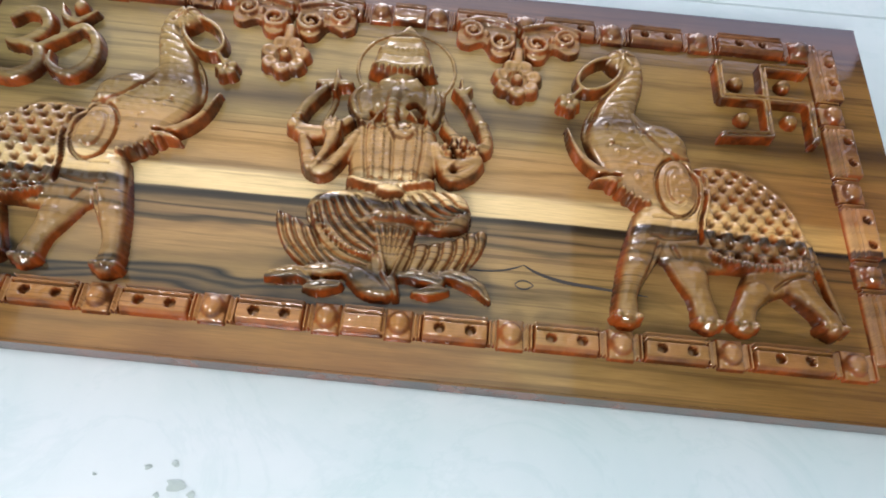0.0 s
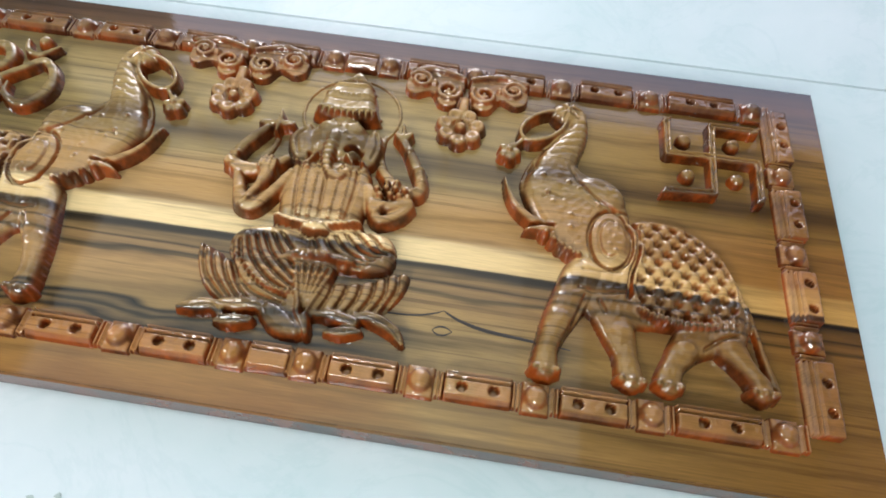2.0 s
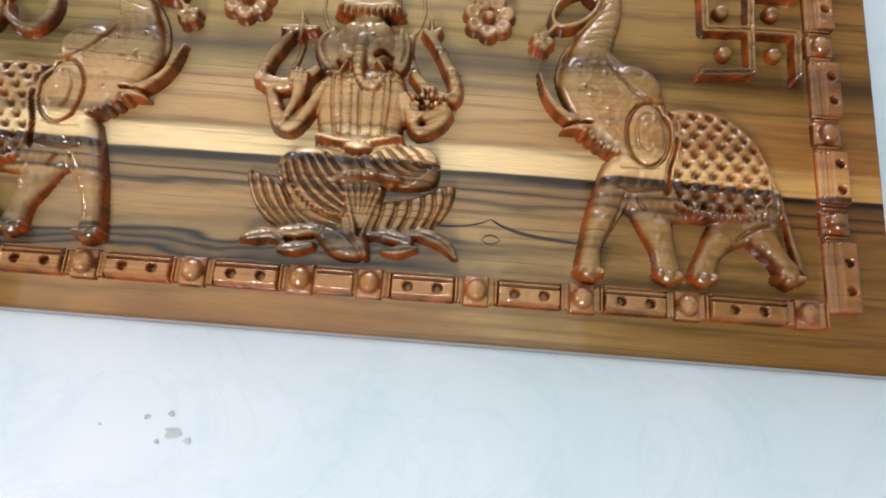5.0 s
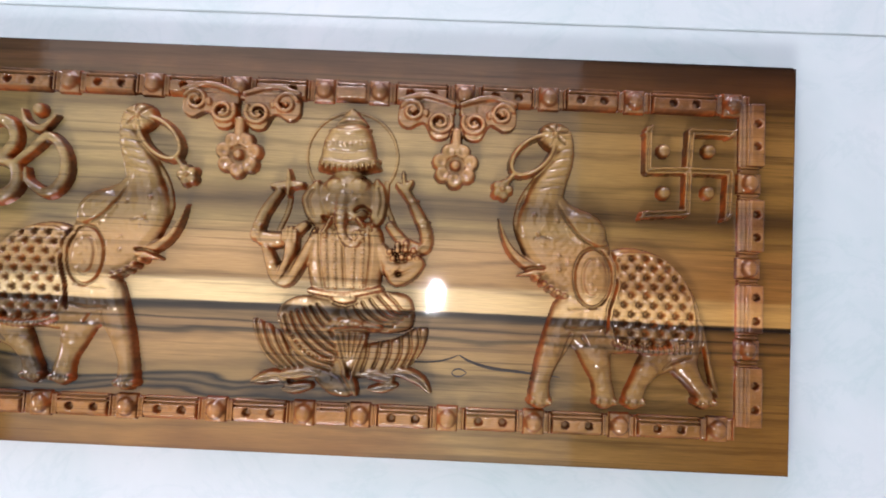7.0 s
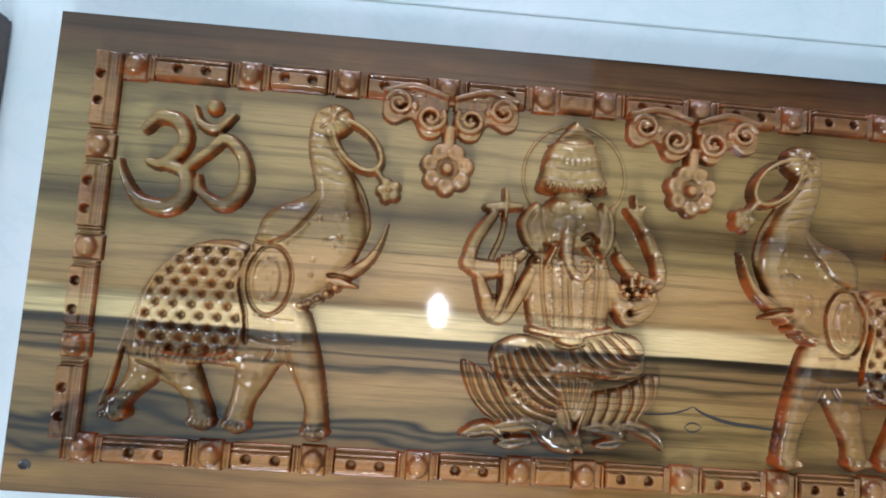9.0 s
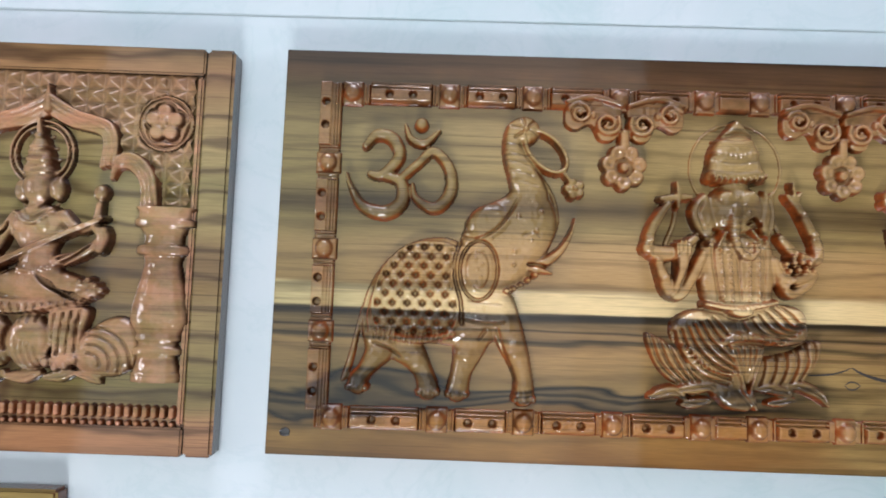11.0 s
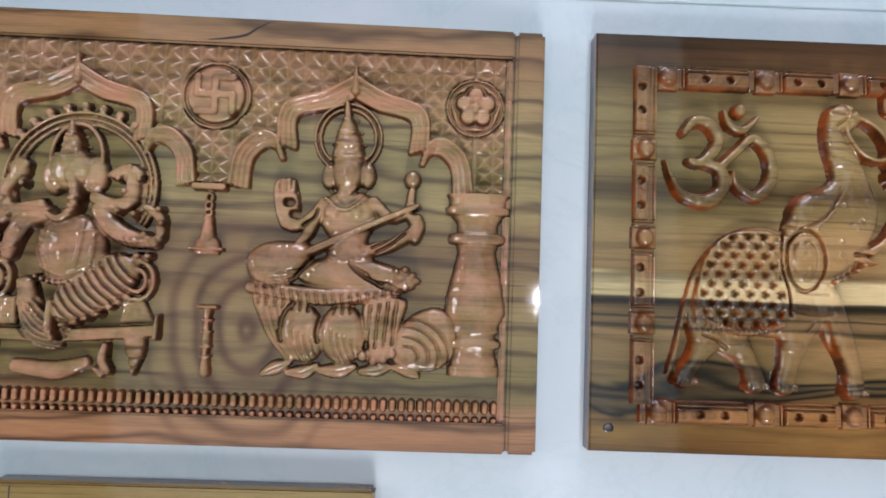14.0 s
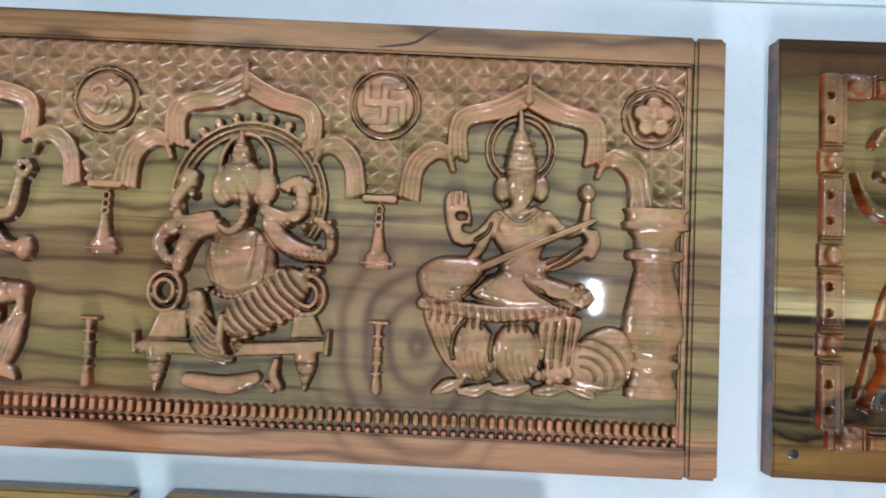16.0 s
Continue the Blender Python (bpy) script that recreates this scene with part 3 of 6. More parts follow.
for x0, x1, side, edge in ((-0.478, -0.456, -1, -0.467), (0.335, 0.361, 1, 0.347)):
    ys = (0.499, 0.4225, 0.336, 0.2545, 0.174)
    for k, (b, a) in enumerate(zip(ys[:-1], ys[1:])):
        bar_block(x0, x1, a + (0.0165 if k < 3 else 0.004), b - (0.0165 if k else -0.006), TOP_A, WOOD_A_TRIM, A, upright=True, hole_side=side)
    upr = stud(edge, ys[1], TOP_A, WOOD_A_TRIM, A, upright=True)
    for y in ys[2:4]:
        repeat(upr, 0, y - ys[1])


# svastika with four dots
def symbol_cross(pts_bars, dots, base, material, parent, half=0.0042, h=0.0095):
    xs = [p[0] for b in pts_bars for p in b]
    ys = [p[1] for b in pts_bars for p in b]
    r = Relief(min(xs) - 0.012, max(xs) + 0.012, min(ys) - 0.012, max(ys) + 0.012, 0.001)
    for bar in pts_bars:
        r.stroke([(x, y, half) for x, y in bar], h, rim=0.002, smooth=False)
        r.groove(bar, 0.0022, 0.0014, smooth=False)
        x, y = bar[-1]
        r.stroke([(x - 0.004, y - 0.004, 0.002), (x + 0.004, y + 0.004, 0.002)], h, smooth=False)
    r.make("svastika", material, parent, base, rise=1.25)
    d = Relief(dots[0][0] - 0.01, dots[0][0] + 0.01, dots[0][1] - 0.01, dots[0][1] + 0.01, 0.001)
    d.dome(*dots[0], 0.0078, 0.0078, 0.010)
    dot = d.make("dot", material, parent, base)
    for x, y in dots[1:]:
        repeat(dot, x - dots[0][0], y - dots[0][1])


symbol_cross([[(0.283, 0.432), (0.285, 0.472), (0.327, 0.472)], [(0.283, 0.432), (0.325, 0.432), (0.323, 0.387)], [(0.283, 0.432), (0.282, 0.389), (0.239, 0.385)], [(0.283, 0.432), (0.242, 0.43), (0.242, 0.472)]],
             [(0.259, 0.452), (0.305, 0.454), (0.26, 0.409), (0.305, 0.411)], TOP_A, WOOD_A_CARVED, A)

# om
r = Relief(-0.46, -0.335, 0.36, 0.485, 0.001)
r.stroke([(-0.43, 0.44, 0.0044), (-0.419, 0.452, 0.0063), (-0.404, 0.449, 0.0073), (-0.396, 0.434, 0.0068), (-0.402, 0.421, 0.0068), (-0.414, 0.411, 0.0058), (-0.424, 0.412, 0.0044)], 0.0095)
r.stroke([(-0.412, 0.411, 0.0049), (-0.394, 0.405, 0.0068), (-0.392, 0.386, 0.0078), (-0.407, 0.374, 0.0082), (-0.43, 0.379, 0.0063), (-0.443, 0.398, 0.0034), (-0.448, 0.412, 0.0015)], 0.0095)
r.stroke([(-0.395, 0.407, 0.0049), (-0.376, 0.425, 0.0053), (-0.362, 0.437, 0.0058), (-0.346, 0.421, 0.0063), (-0.344, 0.396, 0.0073), (-0.359, 0.38, 0.0068), (-0.378, 0.389, 0.0044), (-0.382, 0.403, 0.0024)], 0.0095)
r.stroke([(-0.391, 0.463, 0.0019), (-0.385, 0.449, 0.0044), (-0.371, 0.445, 0.0049), (-0.357, 0.458, 0.0024)], 0.0085)
for x, y in [(-0.375, 0.464)]:
    r.dome(x, y, 0.0075, 0.0075, 0.010)
r.soften().make("om_sign", WOOD_A_CARVED, A, TOP_A, rise=1.25)


# flower hangers
def hanger(cx, cy):
    r = Relief(cx - 0.066, cx + 0.066, cy - 0.034, cy + 0.080, 0.001)
    for s in (-1, 1):
        r.shape([(cx + s * x, cy + y) for x, y in ((0.003, 0.060), (0.020, 0.069), (0.045, 0.070), (0.058, 0.066), (0.060, 0.044), (0.049, 0.036), (0.034, 0.042), (0.024, 0.027), (0.009, 0.028), (0.004, 0.044))], 0.0075, 0.002)
        for ox, oy, rad, turns, start in ((0.0175, 0.043, 0.0125, 1.45, 2.6), (0.0455, 0.053, 0.0115, 1.35, 0.4)):
            path = []
            for k in range(16):
                a = start + k / 15 * turns * 2 * math.pi
                q = rad * (1 - 0.66 * k / 15)
                path.append((cx + s * (ox + q * math.cos(a)), cy + oy + q * 0.95 * math.sin(a), 0.0036 - 0.0008 * k / 15))
            hollow = np.hypot((r.X - cx - s * ox), (r.Y - cy - oy)) < rad * 0.72
            r.H = np.where(hollow, 0.0012, r.H)
            r.stroke(path, 0.0125)
            r.dome(cx + s * ox, cy + oy, 0.0036, 0.0036, 0.012)
        r.stroke([(cx + s * 0.058, cy + 0.064, 0.0036), (cx + s * 0.032, cy + 0.070, 0.0046), (cx + s * 0.004, cy + 0.062, 0.0036)], 0.0125)
        r.dome(cx + s * 0.032, cy + 0.052, 0.004, 0.006, 0.012)
    r.stroke([(cx, cy + 0.018, 0.007), (cx, cy + 0.034, 0.006)], 0.011)
    for k in range(7):
        a = 2 * math.pi * k / 7 + 0.22
        r.dome(cx + 0.0155 * math.cos(a), cy + 0.0155 * math.sin(a), 0.0092, 0.0092, 0.0125)
    q = np.hypot(r.X - cx, r.Y - cy)
    for k in range(7):
        a = 2 * math.pi * k / 7 + 0.22
        r.H -= 0.005 * np.exp(-(((r.X - cx - 0.014 * math.cos(a)) ** 2 + (r.Y - cy - 0.014 * math.sin(a)) ** 2) / 0.0048 ** 2)) * (r.H > 0.004)
    r.H = np.where(q < 0.0095, 0.0028, r.H)
    r.dome(cx, cy, 0.0062, 0.0062, 0.0115)
    r.make("flower_hanger", WOOD_A_TRIM, A, TOP_A, rise=1.15)


hanger(-0.1715, 0.4275)
hanger(0.0475, 0.4265)


# elephant
def elephant(mirror=None):
    r = Relief(0.070, 0.340, 0.185, 0.490, 0.001)
    # tail with a tuft
    r.stroke([(0.3007, 0.2780, 0.0028), (0.3061, 0.2533, 0.0028), (0.3104, 0.2314, 0.0034), (0.3151, 0.2140, 0.0039), (0.3186, 0.2075, 0.0017)], 0.006)
    # far legs
    r.stroke([(0.2698, 0.2505, 0.0202), (0.2522, 0.2365, 0.0146), (0.2403, 0.2194, 0.0101), (0.2351, 0.2071, 0.0107), (0.2341, 0.2016, 0.0113)], 0.0095)
    r.stroke([(0.1888, 0.2674, 0.0214), (0.1963, 0.2395, 0.0152), (0.2019, 0.2199, 0.0107), (0.2045, 0.2069, 0.0112), (0.2057, 0.2009, 0.0113)], 0.0095)
    # rump, belly and shoulder
    r.shape([(0.2073, 0.3473), (0.2292, 0.3517), (0.2565, 0.3450), (0.2795, 0.3269), (0.2952, 0.3029), (0.3024, 0.2753), (0.3011, 0.2519), (0.2856, 0.2413), (0.2587, 0.2445), (0.2252, 0.2452), (0.1917, 0.2426), (0.1691, 0.2515), (0.1561, 0.2743), (0.1619, 0.3024), (0.1835, 0.3315)], 0.0120, 0.034)
    # near legs, thick at the thigh, slim above the foot
    r.stroke([(0.1693, 0.2827, 0.0202), (0.1587, 0.2622, 0.0163), (0.1489, 0.2396, 0.0129), (0.1423, 0.2195, 0.0101), (0.1406, 0.2062, 0.0107), (0.1408, 0.1986, 0.0115)], 0.0130)
    r.stroke([(0.2819, 0.2633, 0.0214), (0.2823, 0.2411, 0.0157), (0.2892, 0.2282, 0.0112), (0.2973, 0.2165, 0.0090), (0.3018, 0.2101, 0.0101), (0.3030, 0.2046, 0.0108)], 0.0130)
    r.dome(*(0.1499, 0.2418), 0.0125, 0.0105, 0.0140)
    r.dome(*(0.1986, 0.2374), 0.0125, 0.0105, 0.0115)
    r.dome(*(0.2835, 0.2379), 0.0130, 0.0110, 0.0140)
    r.dome(*(0.2479, 0.2308), 0.0125, 0.0105, 0.0115)
    # head with a domed forehead, then the raised trunk
    r.shape([(0.1518, 0.4050), (0.1657, 0.3942), (0.1819, 0.3858), (0.1970, 0.3706), (0.2066, 0.3540), (0.2060, 0.3325), (0.1989, 0.3041), (0.1791, 0.2909), (0.1622, 0.2935), (0.1461, 0.3039), (0.1309, 0.3223), (0.1189, 0.3420), (0.1113, 0.3632), (0.1150, 0.3861), (0.1303, 0.4028)], 0.0125, 0.022)
    r.dome(*(0.1791, 0.3664), 0.0265, 0.0200, 0.0150, -0.55, power=1.5)
    r.groove([(0.1504, 0.3946), (0.1595, 0.3768), (0.1736, 0.3593), (0.1920, 0.3500), (0.2044, 0.3517)], 0.0032, 0.0013)
    r.stroke([(0.1381, 0.3735, 0.0202), (0.1396, 0.3964, 0.0191), (0.1468, 0.4162, 0.0157), (0.1548, 0.4327, 0.0124), (0.1583, 0.4479, 0.0101), (0.1556, 0.4616, 0.0101), (0.1480, 0.4670, 0.0096)], 0.0130)
    for k, (x, y) in enumerate([(0.1539, 0.4097), (0.1587, 0.4196), (0.1623, 0.4290), (0.1643, 0.4383), (0.1646, 0.4476)]):
        r.groove([(x - 0.020, y - 0.004), (x - 0.008, y - 0.001), (x + 0.002, y + 0.001)], 0.0013, 0.001)
    # deep cut along the inside of the trunk
    for line in ([(0.1433, 0.4367), (0.1286, 0.4165), (0.1163, 0.3964), (0.1109, 0.3734), (0.1156, 0.3543), (0.1234, 0.3423)],):
        r.stroke([(x, y, 0.0022) for x, y in line], 0.0032)
    # boss of petals at the tip of the trunk
    (x, y) = (0.1465, 0.4612)
    r.dome(x, y, 0.0165, 0.0155, 0.0155)
    for k in range(6):
        a = 2 * math.pi * k / 6 + 0.3
        r.groove([(x + 0.004 * math.cos(a), y + 0.004 * math.sin(a)), (x + 0.014 * math.cos(a), y + 0.013 * math.sin(a))], 0.0030, 0.0012)
    r.dome(x, y, 0.0045, 0.0045, 0.0175)
    # tusk, lip and the string of beads under the jaw
    r.stroke([(0.1330, 0.3247, 0.0062), (0.1181, 0.3330, 0.0056), (0.1058, 0.3448, 0.0045), (0.0979, 0.3603, 0.0028), (0.0939, 0.3749, 0.0011)], 0.0120)
    r.stroke([(0.1387, 0.3227, 0.0034), (0.1264, 0.3210, 0.0034), (0.1152, 0.3188, 0.0011)], 0.0130)
    r.groove([(0.1397, 0.3272), (0.1296, 0.3268), (0.1195, 0.3240)], 0.0050, 0.0016)
    for x, y in [(0.1333, 0.3168), (0.1403, 0.3110), (0.1472, 0.3062), (0.1540, 0.3026), (0.1608, 0.3001)]:
        r.dome(x, y, 0.0048, 0.0040, 0.0165)
    # eye and brow
    r.dome(*(0.1377, 0.3508), 0.0034, 0.0022, 0.0150)
    r.groove([(0.1291, 0.3550), (0.1363, 0.3587), (0.1455, 0.3557)], 0.0020, 0.0010)
    for x, y in [(0.1288, 0.3788), (0.1511, 0.3741), (0.1614, 0.3689), (0.1691, 0.3602), (0.1772, 0.3515), (0.1329, 0.3597), (0.1540, 0.3386), (0.1544, 0.3256)]:
        r.dome(x, y, 0.0030, 0.0030, 0.0160)
    # ear, with its fold
    (x, y) = (0.1884, 0.3193)
    r.groove([(x + 0.0185 * math.cos(a), y + 0.0290 * math.sin(a)) for a in np.linspace(0, 6.2, 26)], 0.0045, 0.0014, closed=True)
    r.dome(x, y, 0.0165, 0.0270, 0.0152, 0.10, power=1.8)
    r.groove([(x + 0.0095 * math.cos(a) - 0.001, y + 0.0185 * math.sin(a)) for a in np.linspace(1.2, 5.2, 18)], 0.0024, 0.0012)
    for dx, dy in ((-0.003, 0.006), (0.002, 0.001), (-0.002, -0.007), (0.003, -0.012), (0.004, 0.011)):
        r.dome(x + dx, y + dy, 0.0028, 0.0028, 0.0172)
    r.groove([(0.2079, 0.3450), (0.2123, 0.3283), (0.2112, 0.3092), (0.2055, 0.2899), (0.2034, 0.2664)], 0.0050, 0.0016)
    r.groove([(0.1658, 0.2870), (0.1792, 0.2876), (0.1971, 0.2895)], 0.0022, 0.0011)
    r.groove([(0.1630, 0.2690), (0.1809, 0.2676), (0.2021, 0.2708)], 0.0026, 0.0012)
    # saddle blanket: staggered rows of bosses over a hem that rolls under
    d = r.shape_depth([(0.2126, 0.3396), (0.2396, 0.3454), (0.2634, 0.3397), (0.2807, 0.3213), (0.2891, 0.2970), (0.2906, 0.2748), (0.2842, 0.2600), (0.2585, 0.2534), (0.2305, 0.2543), (0.2125, 0.2613), (0.2074, 0.2822), (0.2145, 0.3104)])
    u, v = r.X / 0.0147 + r.Y / 0.0184, r.X / 0.0147 - r.Y / 0.0184
    boss = np.abs(np.sin(math.pi * u) * np.sin(math.pi * v))
    pit = np.abs(np.cos(math.pi * u) * np.cos(math.pi * v))
    r.H = np.where(d > 0.0012, r.H - 0.0014 + 0.0030 * boss - 0.0058 * pit ** 4.0, r.H)
    r.H = np.where((d > -0.0016) & (d <= 0.0012), r.H + 0.0020, r.H)
    r.stroke([(0.2115, 0.2568, 0.0034), (0.2362, 0.2501, 0.0045), (0.2614, 0.2502, 0.0045), (0.2876, 0.2569, 0.0034)], 0.0155)
    for k in range(15):
        (x, y), (p, q) = (0.2137, 0.2558), (0.2865, 0.2557)
        x, y = x + (p - x) * k / 14, y + (q - y) * k / 14 - 0.004 * math.sin(math.pi * k / 14)
        r.groove([(x, y + 0.005), (x + 0.001, y - 0.005)], 0.0028, 0.0010)
    r.groove([(0.2924, 0.2983), (0.2973, 0.2751), (0.2954, 0.2572)], 0.0030, 0.0012)
    # folds behind the thighs, toes
    for line in ([(0.1688, 0.2626), (0.1616, 0.2413), (0.1544, 0.2244)], [(0.1859, 0.2523), (0.1800, 0.2609)], [(0.2878, 0.2458), (0.2733, 0.2407), (0.2623, 0.2325)]):
        r.groove(line, 0.0030, 0.0013)
    for (x, y), h in zip([(0.1409, 0.1958), (0.2058, 0.1982), (0.2341, 0.1989), (0.3031, 0.2019)], (0.0150, 0.0115, 0.0115, 0.0150)):
        for k in (-1, 0, 1):
            r.dome(x + 0.0085 * k, y, 0.0046, 0.0046, h)
    # garland ring and flower held by the trunk
    (x, y) = (0.1249, 0.4399)
    r.stroke([(x + 0.0255 * math.cos(a) * 0.72 + 0.0145 * math.sin(a) * -0.69, y + 0.0255 * math.cos(a) * 0.69 + 0.0145 * math.sin(a) * 0.72, 0.0036) for a in np.linspace(0, 6.2, 26)], 0.0125, closed=True)
    (x, y) = (0.0956, 0.4040)
    for k in range(5):
        a = 2 * math.pi * k / 5
        r.dome(x + 0.0066 * math.cos(a), y + 0.0066 * math.sin(a), 0.0058, 0.0058, 0.0115)
    r.dome(x, y, 0.0042, 0.0042, 0.0140)
    r.stroke([(0.1004, 0.4117, 0.0034), (0.1058, 0.4189, 0.0034)], 0.0110)
    r.soften(2).make("elephant_relief", WOOD_A_CARVED, A, TOP_A, mirror=mirror, rise=1.15)


elephant()
elephant(mirror=-0.0625)


# seated deity
def on_body(px, py):
    """A place on the seated figure, counted in half millimetres from its breast."""
    return (-0.0594 + 0.0005596 * (px - 610) + 0.0000316 * (py - 410), 0.3539 + 0.0000261 * (px - 610) + -0.0005607 * (py - 410))


def seated_deity():
    r = Relief(-0.165, 0.045, 0.18, 0.495, 0.001)
    (x, y) = (-0.0572, 0.4312)
    r.stroke([(x + 0.046 * math.cos(a), y + 0.046 * math.sin(a), 0.0016) for a in np.linspace(-0.9, math.pi + 0.9, 34)], 0.0022)
    # bowl of the lotus throne with upright ribs
    r.shape([(-0.1480, 0.2627), (-0.1322, 0.2601), (-0.1036, 0.2459), (-0.0588, 0.2413), (-0.0092, 0.2490), (0.0153, 0.2612), (0.0281, 0.2607), (0.0235, 0.2395), (0.0067, 0.2200), (-0.0239, 0.2120), (-0.0568, 0.2062), (-0.0958, 0.2099), (-0.1217, 0.2176), (-0.1384, 0.2355)], 0.0085, 0.010)
    for top, mid, low in (((-0.1424, 0.2618), (-0.1329, 0.2357), (-0.1128, 0.2169)), ((-0.1345, 0.2600), (-0.1251, 0.2361), (-0.1050, 0.2150)), ((-0.1254, 0.2571), (-0.1150, 0.2343), (-0.0960, 0.2132)), ((-0.1150, 0.2509), (-0.1047, 0.2293), (-0.0859, 0.2115)), ((-0.0304, 0.2503), (-0.0316, 0.2315), (-0.0382, 0.2103)), ((-0.0193, 0.2508), (-0.0205, 0.2320), (-0.0284, 0.2118)),
                          ((-0.0095, 0.2546), (-0.0095, 0.2336), (-0.0185, 0.2134)), ((0.0004, 0.2572), (0.0015, 0.2363), (-0.0075, 0.2161)), ((0.0092, 0.2598), (0.0113, 0.2389), (0.0023, 0.2198)), ((0.0180, 0.2613), (0.0199, 0.2448), (0.0120, 0.2257))):
        r.groove([top, mid, low], 0.0040, 0.0015)
    # leaves under it and the foot of the stem
    for pts in ([(-0.1428, 0.2024, 0.0028), (-0.1309, 0.2062, 0.0073), (-0.1178, 0.2079, 0.0067), (-0.1086, 0.2017, 0.0028)], [(-0.1146, 0.2102, 0.0034), (-0.1014, 0.2119, 0.0073), (-0.0861, 0.2137, 0.0056), (-0.0781, 0.2096, 0.0022)], [(-0.1115, 0.1961, 0.0028), (-0.1006, 0.1977, 0.0067), (-0.0864, 0.2005, 0.0045)], [(-0.0373, 0.2136, 0.0028), (-0.0240, 0.2142, 0.0067), (-0.0072, 0.2106, 0.0051)], [(-0.0076, 0.2172, 0.0028), (0.0069, 0.2167, 0.0067), (0.0228, 0.2097, 0.0062), (0.0321, 0.1992, 0.0022)], [(-0.0277, 0.1998, 0.0022), (-0.0145, 0.2015, 0.0056), (-0.0014, 0.2043, 0.0028)]):
        r.stroke(pts, 0.0110)
        r.groove(pts, 0.0026, 0.0012)
    r.stroke([(-0.0725, 0.2099, 0.0101), (-0.0622, 0.2027, 0.0112), (-0.0497, 0.1967, 0.0067)], 0.0115)
    r.stroke([(-0.0507, 0.2152, 0.0067), (-0.0445, 0.2035, 0.0056), (-0.0407, 0.1949, 0.0034)], 0.0130)
    # folded legs
    r.shape([(-0.1239, 0.2693), (-0.1169, 0.2819), (-0.0951, 0.2896), (-0.0612, 0.2833), (-0.0535, 0.2648), (-0.0553, 0.2370), (-0.0631, 0.2191), (-0.0865, 0.2213), (-0.1074, 0.2369), (-0.1184, 0.2530)], 0.0125, 0.018)
    r.shape([(-0.0611, 0.2811), (-0.0394, 0.2921), (-0.0117, 0.2967), (0.0076, 0.2920), (0.0140, 0.2756), (0.0103, 0.2599), (-0.0128, 0.2544), (-0.0374, 0.2555), (-0.0576, 0.2590)], 0.0130, 0.016)
    for k in range(7):
        o = k / 6
        r.groove([(p[0] * (1 - o) + q[0] * o, p[1] * (1 - o) + q[1] * o) for p, q in zip([(-0.1204, 0.2662), (-0.1123, 0.2444), (-0.0911, 0.2244), (-0.0664, 0.2178)], [(-0.0823, 0.2812), (-0.0727, 0.2694), (-0.0621, 0.2588), (-0.0559, 0.2480)])], 0.0046, 0.0015)
    for k in range(6):
        o = k / 5
        r.groove([(p[0] * (1 - o) + q[0] * o, p[1] * (1 - o) + q[1] * o) for p, q in zip([(-0.0543, 0.2792), (-0.0481, 0.2683), (-0.0332, 0.2601), (-0.0131, 0.2588)], [(-0.0149, 0.2943), (-0.0055, 0.2858), (0.0016, 0.2784), (0.0117, 0.2777)])], 0.0046, 0.0015)
    for k in range(13):
        o = k / 12
        (x, y), (p, q) = (-0.1119, 0.2544), (-0.0581, 0.2281)
        r.dome(x + (p - x) * o, y + (q - y) * o - 0.010 * math.sin(math.pi * o), 0.0022, 0.0022, 0.0150)
    # sash that hangs in a fan between the legs
    r.shape([(-0.0662, 0.2542), (-0.0531, 0.2581), (-0.0318, 0.2558), (-0.0342, 0.2380), (-0.0417, 0.2134), (-0.0502, 0.2065), (-0.0576, 0.2204)], 0.0135, 0.007)
    for tip in ((-0.0606, 0.2522), (-0.0545, 0.2536), (-0.0479, 0.2539), (-0.0417, 0.2531), (-0.0355, 0.2512)):
        r.groove([tip, (-0.0482, 0.2110)], 0.0038, 0.0012)
    r.stroke([(-0.0731, 0.2572, 0.0039), (-0.0601, 0.2633, 0.0073), (-0.0378, 0.2632, 0.0051), (-0.0198, 0.2607, 0.0034)], 0.0150)
    for x, y in [(-0.0655, 0.2598), (-0.0590, 0.2634), (-0.0523, 0.2626), (-0.0456, 0.2640), (-0.0377, 0.2621)]:
        r.dome(x, y, 0.0040, 0.0034, 0.0175)
    # torso with strings of beads, belt
    r.shape([(-0.0946, 0.3558), (-0.0771, 0.3635), (-0.0434, 0.3662), (-0.0251, 0.3602), (-0.0195, 0.3390), (-0.0202, 0.3109), (-0.0272, 0.2938), (-0.0558, 0.2858), (-0.0863, 0.2911), (-0.0954, 0.3130), (-0.0956, 0.3355)], 0.0140, 0.022)
    for x0, x1 in ((576, 580), (592, 594), (628, 624), (644, 640)):
        for k in range(13):
            px, py = x0 + (x1 - x0) * k / 12, 412 + 8 * k
            r.dome(*on_body(px, py), 0.0026, 0.0028, 0.0178)
    for line in ([(-0.0845, 0.3563), (-0.0830, 0.3304), (-0.0777, 0.2982)], [(-0.0601, 0.3428), (-0.0583, 0.3203), (-0.0565, 0.2991)], [(-0.0340, 0.3587), (-0.0326, 0.3328), (-0.0342, 0.3002)]):
        r.groove(line, 0.0030, 0.0013)
    r.stroke([(-0.0909, 0.2942, 0.0039), (-0.0583, 0.2912, 0.0045), (-0.0218, 0.2985, 0.0039)], 0.0160)
    r.dome(*(-0.0559, 0.2869), 0.0150, 0.0062, 0.0185)
    r.groove([(-0.0668, 0.2830), (-0.0555, 0.2808), (-0.0434, 0.2847)], 0.0040, 0.0012)
